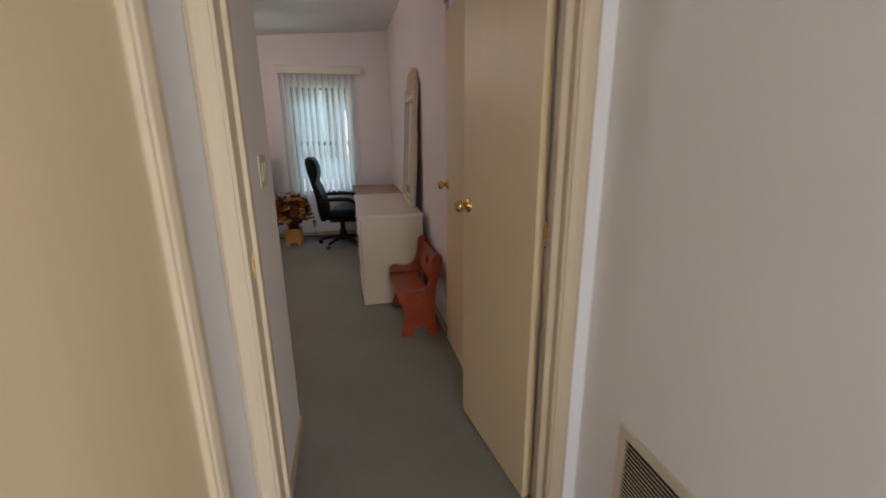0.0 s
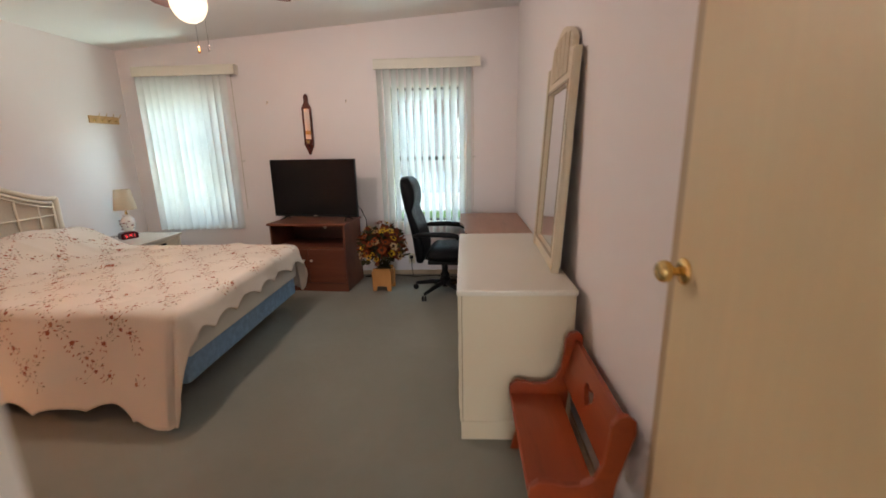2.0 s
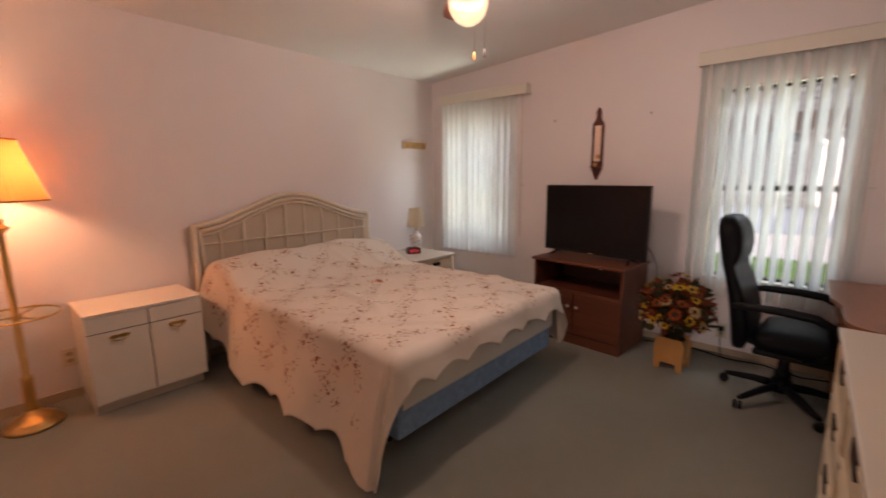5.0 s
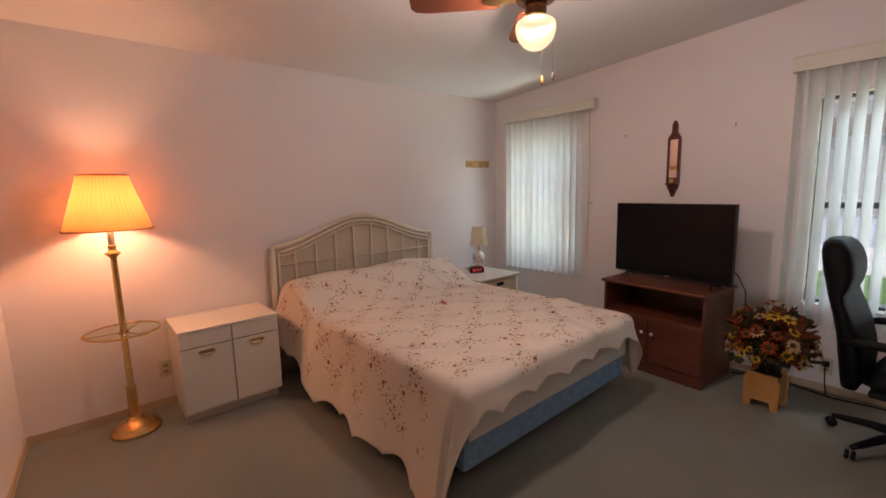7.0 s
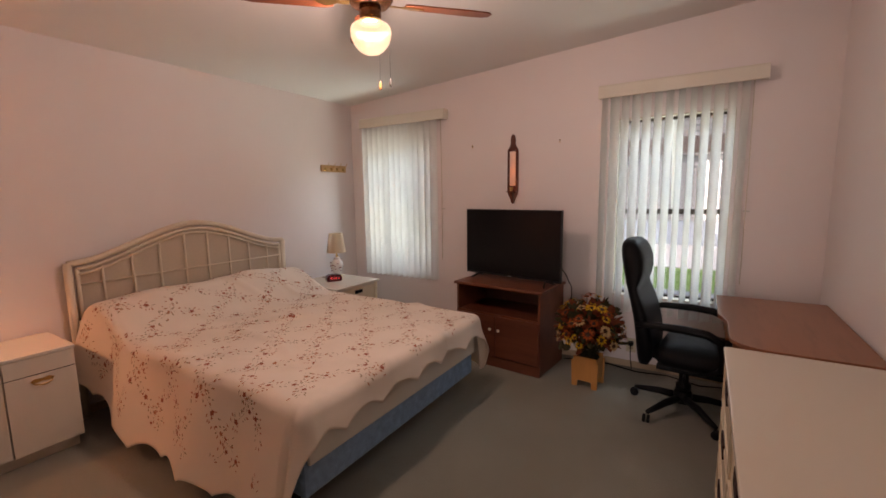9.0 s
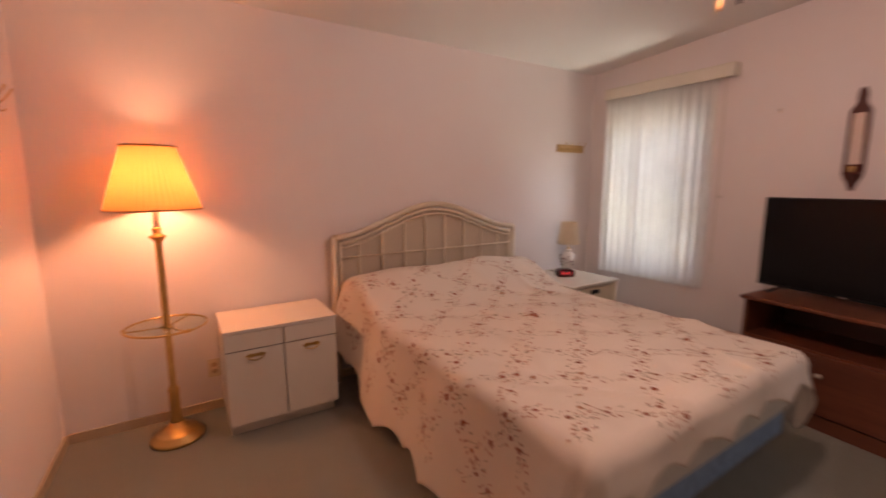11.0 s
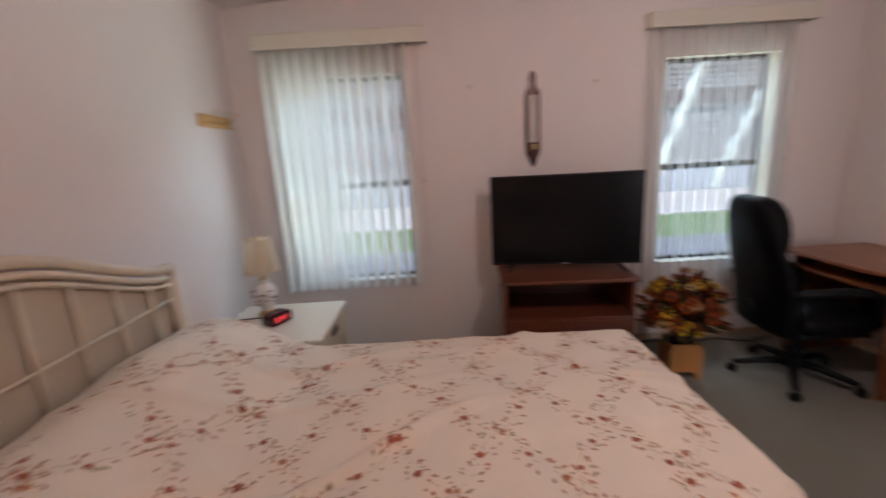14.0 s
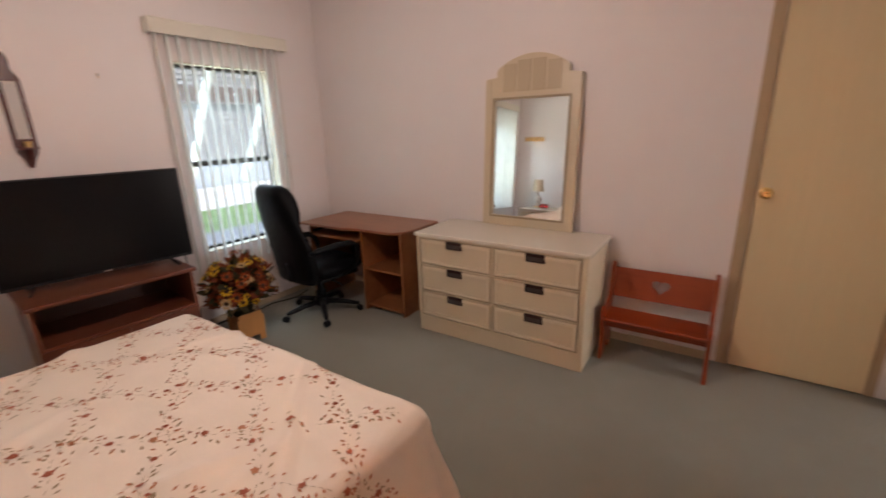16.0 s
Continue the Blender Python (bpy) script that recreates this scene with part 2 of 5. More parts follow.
NICKEL = plain("brushed_nickel", (0.62, 0.60, 0.56), 0.3, 1.0)
PETAL_Y = cloth("yellow_petal", (0.80, 0.47, 0.03), see=0.3)
PETAL_R = cloth("rust_petal", (0.36, 0.075, 0.02), see=0.3)
PETAL_B = cloth("straw_petal", (0.62, 0.42, 0.20), see=0.3)
LEAF = cloth("dried_leaf", (0.055, 0.045, 0.02), see=0.2)
LEAF_B = cloth("brown_leaf", (0.20, 0.052, 0.022), see=0.25)
SEED = plain("seed_head", (0.06, 0.028, 0.012), 0.9)
RED_LED = glow("red_digits", (1.0, 0.03, 0.04), 1.6, (0.3, 0.02, 0.02))
CLOCK = plain("clock_case", (0.05, 0.006, 0.010), 0.2, var=0.1)
GRASS = plain("grass", (0.12, 0.21, 0.045), 0.9, var=0.4, scale=1.5, grain=12)
CONCRETE = plain("driveway_concrete", (0.56, 0.54, 0.50), 0.85, var=0.12, scale=1.0)
GRAVEL = plain("grey_gravel", (0.22, 0.24, 0.26), 0.9, var=0.35, scale=6, grain=40)
SIDING = plain("lap_siding", (0.27, 0.255, 0.235), 0.6, var=0.06, scale=0.7)
FASCIA = plain("brown_fascia", (0.13, 0.085, 0.065), 0.6, var=0.15)
SKIRT = plain("grey_skirting", (0.40, 0.43, 0.46), 0.7, var=0.1)
AWNING = plain("awning_white", (0.80, 0.80, 0.78), 0.5, var=0.06)
ROOFING = plain("pale_roof_panels", (0.66, 0.66, 0.65), 0.5, var=0.06)


# ---- building helpers ----
def add_box(bm, x0, x1, y0, y1, z0, z1, bevel=0.0, seg=2):
    v = [bm.verts.new((x, y, z)) for x in (x0, x1) for y in (y0, y1) for z in (z0, z1)]
    fs = [bm.faces.new([v[i] for i in f]) for f in ((0, 1, 3, 2), (4, 6, 7, 5), (0, 4, 5, 1), (2, 3, 7, 6), (0, 2, 6, 4), (1, 5, 7, 3))]
    if bevel:
        es = list({e for f in fs for e in f.edges})
        bmesh.ops.bevel(bm, geom=es, offset=bevel, segments=seg, affect="EDGES", profile=0.6)
    return v


def boxes(*list_of_boxes, bevel=0.0):
    bm = bmesh.new()
    for b in list_of_boxes:
        add_box(bm, *b, bevel=bevel)
    return bm


def add_lathe(bm, profile, segs=28, centre=(0, 0, 0), flute=0.0, count=0):
    """A turned shape from (radius, height) pairs, with flutes or pleats where wanted."""
    rings = []
    for r, z in profile:
        ring = []
        for i in range(segs):
            a = 2 * math.pi * i / segs
            rr = r * (1 + flute * math.cos(count * a)) if count else r
            ring.append(bm.verts.new((centre[0] + rr * math.cos(a), centre[1] + rr * math.sin(a), centre[2] + z)))
        rings.append(ring)
    for a, b in zip(rings, rings[1:]):
        for i in range(segs):
            f = bm.faces.new((a[i], a[(i + 1) % segs], b[(i + 1) % segs], b[i]))
            f.smooth = True
    if profile[0][0] > 1e-4:
        bm.faces.new(list(reversed(rings[0])))
    if profile[-1][0] > 1e-4:
        bm.faces.new(rings[-1])
    return rings


def lathe(profile, segs=28, centre=(0, 0, 0)):
    bm = bmesh.new()
    add_lathe(bm, profile, segs, centre)
    return bm


def add_tube(bm, pts, r, segs=10, closed=False):
    pts = [Vector(p) for p in pts]
    rings = []
    n = len(pts)
    for i, p in enumerate(pts):
        a = pts[(i - 1) % n] if closed or i else p
        b = pts[(i + 1) % n] if closed or i < n - 1 else p
        d = (b - a).normalized()
        up = Vector((0, 0, 1)) if abs(d.z) < 0.95 else Vector((1, 0, 0))
        u = d.cross(up).normalized()
        w = u.cross(d)
        rad = r[i] if isinstance(r, (list, tuple)) else r
        rings.append([bm.verts.new(p + rad * (math.cos(t) * u + math.sin(t) * w)) for t in (2 * math.pi * k / segs for k in range(segs))])
    pairs = list(zip(rings, rings[1:])) + ([(rings[-1], rings[0])] if closed else [])
    for a, b in pairs:
        for k in range(segs):
            f = bm.faces.new((a[k], b[k], b[(k + 1) % segs], a[(k + 1) % segs]))
            f.smooth = True
    if not closed:
        bm.faces.new(rings[0])
        bm.faces.new(list(reversed(rings[-1])))


def tube(pts, r, segs=10, closed=False):
    bm = bmesh.new()
    add_tube(bm, pts, r, segs, closed)
    bmesh.ops.recalc_face_normals(bm, faces=bm.faces)
    return bm


def slab(outline, t, plane="xy", at=0.0, bevel=0.0):
    """A board of thickness t cut to an outline; plane gives the outline's two axes, at the start on the third."""
    bm = bmesh.new()
    third = ({0, 1, 2} - {"xyz".index(c) for c in plane}).pop()
    ia, ib = "xyz".index(plane[0]), "xyz".index(plane[1])

    def place(p, d):
        co = [0, 0, 0]
        co[ia], co[ib], co[third] = p[0], p[1], at + d
        return bm.verts.new(co)

    low, high = [place(p, 0) for p in outline], [place(p, t) for p in outline]
    bm.faces.new(low)
    bm.faces.new(high)
    n = len(outline)
    for i in range(n):
        bm.faces.new((low[i], low[(i + 1) % n], high[(i + 1) % n], high[i]))
    bmesh.ops.recalc_face_normals(bm, faces=bm.faces)
    if bevel:
        es = [e for e in bm.edges if e.is_manifold and e.calc_face_angle(0) > 0.8]
        bmesh.ops.bevel(bm, geom=es, offset=bevel, segments=2, affect="EDGES", profile=0.6)
    return bm


def framed(outer, holes, t, plane, at):
    """A panel with holes right through it: outline and holes are cut as one filled face, then given thickness."""
    bm = bmesh.new()
    third = ({0, 1, 2} - {"xyz".index(c) for c in plane}).pop()
    ia, ib = "xyz".index(plane[0]), "xyz".index(plane[1])
    edges = []
    for loop in (outer, *holes):
        vs = []
        for p in loop:
            co = [0, 0, 0]
            co[ia], co[ib], co[third] = p[0], p[1], at
            vs.append(bm.verts.new(co))
        edges += [bm.edges.new((vs[i], vs[(i + 1) % len(vs)])) for i in range(len(vs))]
    got = bmesh.ops.triangle_fill(bm, use_beauty=True, use_dissolve=False, edges=edges)
    faces = [g for g in got["geom"] if isinstance(g, bmesh.types.BMFace)]
    ext = bmesh.ops.extrude_face_region(bm, geom=faces)
    d = [0, 0, 0]
    d[third] = t
    bmesh.ops.translate(bm, vec=d, verts=[g for g in ext["geom"] if isinstance(g, bmesh.types.BMVert)])
    bmesh.ops.recalc_face_normals(bm, faces=bm.faces)
    return bm


def rect(a0, a1, b0, b1):
    return [(a0, b0), (a1, b0), (a1, b1), (a0, b1)]


def moved(bm, m):
    bmesh.ops.transform(bm, matrix=m, verts=bm.verts)
    return bm


def solid(name, bm, material):
    me = bpy.data.meshes.new(name)
    bm.to_mesh(me)
    bm.free()
    for m in material if isinstance(material, (list, tuple)) else (material,):
        me.materials.append(m)
    return new(name, me)


def part(name, bm, material, parent, label=""):
    ob = solid(name, bm, material)
    ob.parent = parent
    if label:
        tagged(ob, label)
    return ob


def thing(name, label, category, m=None, group=""):
    ob = new(name)
    ob.empty_display_size = 0.1
    if m is not None:
        ob.matrix_basis = m
    return tagged(ob, label, category, group)


def setting(name, bm, material, label, category):
    return tagged(solid(name, bm, material), label, category, kind="structure")


# ---- the room ----
NORTH, WEST, EAST, SOUTH, HALLX, PASSX = 5.95, -3.64, 0.575, 1.73, -0.40, -0.380
W1, W2, SILL, HEAD = (-3.34, -2.50), (-0.75, 0.03), 0.60, 2.03


def ceiling_z(x):
    return 2.465 + 0.067 * (x - WEST)


setting("floor", boxes((WEST - 0.15, EAST + 0.15, -1.3, NORTH + 0.02, -0.12, 0.0), (-3.0, 3.0, -4.2, -1.3, -0.12, 0.0)), CARPET, "grey-green cut-pile wall-to-wall carpet", "carpet")
top_w, top_e = ceiling_z(WEST - 0.15), ceiling_z(EAST + 0.15)
setting("ceiling", slab([(WEST - 0.15, top_w), (EAST + 0.15, top_e), (EAST + 0.15, top_e + 0.12), (WEST - 0.15, top_w + 0.12)], NORTH + 0.15 - 0.90, "xz", 0.90), CEIL, "sloping off-white painted ceiling", "ceiling")
setting("ceiling_hall", boxes((-3.0, 3.0, -4.2, 0.96, 2.42, 2.52)), CEIL, "flat off-white hall ceiling", "ceiling")
setting("wall_north", framed([(WEST - 0.13, 0), (EAST + 0.13, 0), (EAST + 0.13, ceiling_z(EAST + 0.13) + 0.06), (WEST - 0.13, ceiling_z(WEST - 0.13) + 0.06)],
        [rect(*W1, SILL, HEAD), rect(*W2, SILL, HEAD)], 0.14, "xz", NORTH), WALL, "off-white painted wall with two windows", "wall")
setting("wall_west", boxes((WEST - 0.13, WEST, SOUTH - 0.1, NORTH, 0, 2.52)), WALL, "off-white painted wall behind the bed", "wall")
def skewed(bm):
    """Turn what stands along the south wall with it: the wall runs a little askew."""
    for v in bm.verts:
        v.co.y -= 0.085 * max(0.0, (v.co.x - WEST) / (PASSX - WEST))
    return bm


setting("wall_south", skewed(slab([(WEST, 0), (PASSX - 0.1, 0), (PASSX - 0.1, ceiling_z(PASSX - 0.1) + 0.06), (WEST, ceiling_z(WEST) + 0.06)], 0.1, "xz", SOUTH - 0.1)), WALL, "off-white painted wall of the bedroom", "wall")
CLOSET = (1.72, 2.42, 2.13)
setting("wall_east", framed([(0.97, 0), (CLOSET[0], 0), (CLOSET[0], CLOSET[2]), (CLOSET[1], CLOSET[2]), (CLOSET[1], 0), (NORTH, 0), (NORTH, 2.80), (0.97, 2.80)], [], 0.12, "yz", EAST), WALL, "off-white painted wall beside the dresser", "wall")
setting("wall_closet_back", boxes((EAST + 0.12, EAST + 0.16, 1.6, 2.55, 0, 2.3)), WALL, "plain closet wall", "wall")
setting("wall_passage", boxes((PASSX - 0.1, PASSX, 0.966, SOUTH - 0.084, 0, 2.74)), WALL_HALL, "off-white painted wall with a light switch", "wall")
# hall before the bedroom door, opening to an added, unseen room behind
JL, JR, DOORTOP = -0.353, 0.590, 2.13
setting("wall_entry", framed([(HALLX - 0.1, 0), (JL, 0), (JL, DOORTOP), (JR, DOORTOP), (JR, 0), (0.81, 0), (0.81, 2.75), (HALLX - 0.1, 2.75)], [], 0.10, "xz", 0.865), WALL_HALL, "off-white wall round the bedroom doorway", "wall")
HALL_E = 0.69
setting("wall_hall_east", boxes((HALL_E, HALL_E + 0.12, -1.3, 0.865, 0, 2.42)), WALL_HALL, "off-white painted hall wall with a return grille", "wall")
HD = (-0.21, 0.592)
setting("wall_hall_west", framed([(-1.3, 0), (HD[0], 0), (HD[0], DOORTOP), (HD[1], DOORTOP), (HD[1], 0), (0.865, 0), (0.865, 2.42), (-1.3, 2.42)], [], 0.1, "yz", HALLX - 0.1), WALL_HALL, "off-white painted hall wall with a door", "wall")
setting("wall_behind", framed(rect(-3.0, 3.0, 0, 2.42), [rect(-0.2, 2.5, 0.6, 2.3)], 0.12, "xz", -4.3), WALL_HALL, "unseen off-white closing wall with a window opening", "wall")
setting("wall_behind_sides", boxes((-3.1, -3.0, -4.3, -1.2, 0, 2.42), (3.0, 3.1, -4.3, -1.2, 0, 2.42), (-3.0, HALLX - 0.1, -1.3, -1.2, 0, 2.42), (HALL_E + 0.12, 3.0, -1.3, -1.2, 0, 2.42), (-3.1, -1.4, -1.2, -1.1, 0, 2.42)), WALL_HALL, "unseen off-white closing walls behind the hall", "wall")
setting("baseboard_south", skewed(boxes((WEST + 0.012, PASSX - 0.001, SOUTH, SOUTH + 0.012, 0, 0.055))), BASE, "narrow tan baseboard strip", "baseboard")
setting("baseboard", boxes((WEST, WEST + 0.012, SOUTH + 0.01, NORTH, 0, 0.055), (WEST + 0.012, EAST - 0.012, NORTH - 0.012, NORTH, 0, 0.05),
        (EAST - 0.012, EAST, 2.48, NORTH - 0.012, 0, 0.055), (PASSX, PASSX + 0.010, 0.99, SOUTH - 0.072, 0, 0.055)), BASE, "narrow tan baseboard strip", "baseboard")


def casing_frame(name, x0, x1, y, side, material, label):
    """Jambs and moulded casing round an opening in a wall that runs along x."""
    ob = thing(name, label, "door frame")
    ob["kind"] = "structure"
    for nm, a, b in (("jamb", x0, x0 + 0.018), ("jamb", x1 - 0.018, x1)):
        part(nm, boxes((a, b, y - 0.004, y + 0.104, 0, DOORTOP - 0.018), bevel=0.002), material, ob)
    part("head_jamb", boxes((x0, x1, y - 0.004, y + 0.104, DOORTOP - 0.018, DOORTOP), bevel=0.002), material, ob)
    for face, d in ((y, -1), (y + 0.1, 1)):
        for a, s in ((x0 + 0.008, -1), (x1 - 0.008, 1)):
            limit = (HALLX if d < 0 else PASSX) if s < 0 else (HALL_E if d < 0 else EAST)
            w = min(0.055, (limit - a) * s - 0.003)
            if w < 0.008:
                continue
            pts = [(a, face + d * 0.004), (a, face + d * 0.010), (a + s * w * 0.35, face + d * 0.018), (a + s * w * 0.75, face + d * 0.018), (a + s * w, face + d * 0.009), (a + s * w, face + d * 0.001)]
            part("casing", slab(pts, DOORTOP + 0.03, "xy", 0.0), material, ob)
        pts = [(DOORTOP - 0.01, face + d * 0.004), (DOORTOP - 0.01, face + d * 0.012), (DOORTOP + 0.02, face + d * 0.018), (DOORTOP + 0.05, face + d * 0.010), (DOORTOP + 0.05, face + d * 0.001)]
        part("head_casing", slab([(p[1], p[0]) for p in pts], x1 - x0, "yz", x0), material, ob)
    return ob


entry = casing_frame("door_frame_1", JL, JR, 0.865, 1, TRIM, "beige wood frame of the open bedroom door")
for yy in (0.930,):
    part("door_stop", boxes((JL + 0.018, JL + 0.030, yy, yy + 0.03, 0, DOORTOP - 0.02)), TRIM, entry)
part("door_stop", boxes((JR - 0.042, JR - 0.0185, 0.890, 0.926, 0, DOORTOP - 0.02)), TRIM, entry)
strike = part("strike_plate", framed(rect(0.893, 0.925, 1.045, 1.120), [rect(0.901, 0.916, 1.066, 1.098)], 0.002, "yz", JL + 0.018), BRASS, entry, "brass strike plate")
for z in (1.055, 1.110):
    part("screw", moved(lathe([(0.0035, 0), (0.003, 0.0015), (0.0, 0.002)], 8), pose(JL + 0.0195, 0.909, z, 0, 90, 0)), BRASS_OLD, strike)


def door_knob(parent, m):
    """A round brass knob with its rose."""
    rose = [(0.032, 0.0), (0.033, 0.004), (0.028, 0.009), (0.014, 0.012), (0.0, 0.012)]
    grip = [(0.011, 0.010), (0.010, 0.022), (0.014, 0.030), (0.024, 0.036), (0.0275, 0.045), (0.0265, 0.055), (0.021, 0.062), (0.012, 0.0635), (0.009, 0.0615), (0.0, 0.0615)]
    k = part("door_knob", moved(lathe(grip, 24), m), BRASS, parent, "polished brass door knob")
    part("knob_rose", moved(lathe(rose, 24), m), BRASS, k)


def hinge(parent, m):
    leafs = part("hinge", moved(boxes((-0.001, 0.0015, -0.035, 0.0, -0.045, 0.045), bevel=0.0005), m), BRASS, parent, "brass butt hinge")
    for z in (-0.036, -0.018, 0.0, 0.018, 0.036):
        part("knuckle", moved(lathe([(0.0055, -0.0085), (0.0055, 0.0085)], 10), m @ pose(0, 0.004, z)), BRASS, leafs)


# open bedroom door, swung back against the closet side
swing = thing("door_1", "open beige flush bedroom door with a brass knob", "door", pose(0.566, 0.972, 0.0, 0, 0, 7.6))
swing["kind"] = "structure"
slab1 = part("door_leaf", boxes((-0.036, 0.0, 0.006, 0.615, 0.015, 2.10), bevel=0.002), DOOR, swing)
door_knob(swing, pose(-0.036, 0.553, 1.115, 0, -90, 0))
for z in (0.22, 1.1, 1.92):
    hinge(swing, pose(-0.0005, 0.004, z, 0, 0, 180))

closet = thing("door_2", "closed beige flush closet door with a brass knob", "door")
closet["kind"] = "structure"
part("door_leaf", boxes((EAST - 0.022, EAST + 0.012, CLOSET[0] + 0.022, CLOSET[1] - 0.040, 0.015, CLOSET[2] - 0.022), bevel=0.002), DOOR, closet)
for a, b in ((CLOSET[0], CLOSET[0] + 0.018), (CLOSET[1] - 0.018, CLOSET[1])):
    part("jamb", boxes((EAST - 0.002, EAST + 0.118, a, b, 0, CLOSET[2] - 0.018)), TRIM_DARK, closet)
part("head_jamb", boxes((EAST - 0.002, EAST + 0.118, CLOSET[0], CLOSET[1], CLOSET[2] - 0.018, CLOSET[2])), TRIM_DARK, closet)
for a, b in ((CLOSET[0] - 0.028, CLOSET[0] + 0.008), (CLOSET[1] - 0.036, CLOSET[1] + 0.026)):
    part("casing", boxes((EAST - 0.005, EAST - 0.0005, a, b, 0, CLOSET[2] + 0.04), bevel=0.0015), TRIM_DARK, closet, "brown wood casing")
part("head_casing", boxes((EAST - 0.014, EAST - 0.0005, CLOSET[0] - 0.045, CLOSET[1] + 0.045, CLOSET[2] + 0.042, CLOSET[2] + 0.09), bevel=0.004), TRIM_DARK, closet)
door_knob(closet, pose(EAST - 0.022, 2.340, 1.11, 0, -90, 0))

halldoor = thing("door_3", "closed beige flush door in the hall wall", "door")
halldoor["kind"] = "structure"
part("door_leaf", boxes((HALLX - 0.05, HALLX - 0.012, HD[0] + 0.02, HD[1] - 0.02, 0.015, DOORTOP - 0.02), bevel=0.002), DOOR, halldoor)
for a, b in ((HD[0], HD[0] + 0.018), (HD[1] - 0.018, HD[1])):
    part("jamb", boxes((HALLX - 0.098, HALLX + 0.002, a, b, 0, DOORTOP - 0.018)), TRIM, halldoor)
part("head_jamb", boxes((HALLX - 0.098, HALLX + 0.002, HD[0], HD[1], DOORTOP - 0.018, DOORTOP)), TRIM, halldoor)
for a, s in ((HD[0] + 0.008, -1), (HD[1] - 0.008, 1)):
    pts = [(HALLX + 0.001, a), (HALLX + 0.009, a), (HALLX + 0.016, a + s * 0.02), (HALLX + 0.016, a + s * 0.042), (HALLX + 0.008, a + s * 0.055), (HALLX + 0.001, a + s * 0.055)]
    part("casing", slab(pts, DOORTOP + 0.03, "xy", 0), TRIM, halldoor)

# return-air grille low on the hall wall
grille = thing("air_grille", "white slotted return-air grille low on the hall wall", "vent")
GY, GZ = (0.23, 0.645), (0.10, 0.590)
part("grille_frame", framed(rect(GY[0], GY[1], *GZ), [rect(GY[0] + 0.03, GY[1] - 0.03, GZ[0] + 0.03, GZ[1] - 0.03)], -0.010, "yz", HALL_E - 0.0005), IVORY, grille)
part("grille_back", boxes((HALL_E - 0.0035, HALL_E - 0.001, GY[0] + 0.03, GY[1] - 0.03, GZ[0] + 0.03, GZ[1] - 0.03)), SLOT, grille)
zz = GZ[0] + 0.036
while zz < GZ[1] - 0.034:
    part("slat", moved(boxes((-0.001, 0.001, GY[0] + 0.03, GY[1] - 0.03, -0.008, 0.008)), pose(HALL_E - 0.0065, 0, zz, 0, -40, 0)), IVORY, grille)
    zz += 0.014


# ---- windows and blinds ----
def window(name, span, label):
    x0, x1 = span
    w = thing(name, label, "window")
    w["kind"] = "structure"
    y = NORTH + 0.075
    fr = 0.028
    part("window_frame", framed(rect(x0, x1, SILL, HEAD), [rect(x0 + fr, x1 - fr, SILL + fr, HEAD - fr)], 0.05, "xz", y), BRONZE, w, "dark bronze aluminium frame")
    mid = 1.295
    part("meeting_rail", boxes((x0 + fr, x1 - fr, y + 0.004, y + 0.04, mid - 0.02, mid + 0.02), bevel=0.003), BRONZE, w)
    for z0, z1, dy in ((SILL + fr, mid - 0.02, 0.014), (mid + 0.02, HEAD - fr, 0.028)):
        p = part("pane", boxes((x0 + fr, x1 - fr, y + dy, y + dy + 0.004, z0, z1)), GLASS, w)
        p.visible_shadow = False
    part("window_sill", boxes((x0 - 0.0, x1 + 0.0, NORTH - 0.012, y, SILL - 0.001, SILL + 0.012), bevel=0.003), WHITE, w)
    for a, b in ((x0 + 0.0005, x0 + 0.010), (x1 - 0.010, x1 - 0.0005)):
        part("reveal", boxes((a, b, NORTH - 0.002, y, SILL + 0.013, HEAD - 0.001)), WHITE, w)
    part("head_reveal", boxes((x0 + 0.011, x1 - 0.011, NORTH - 0.002, y, HEAD - 0.010, HEAD - 0.0005)), WHITE, w)
    return w


window("window_1", W1, "dark-framed single-hung window behind blinds by the nightstand")
window("window_2", W2, "dark-framed single-hung window behind blinds by the desk")


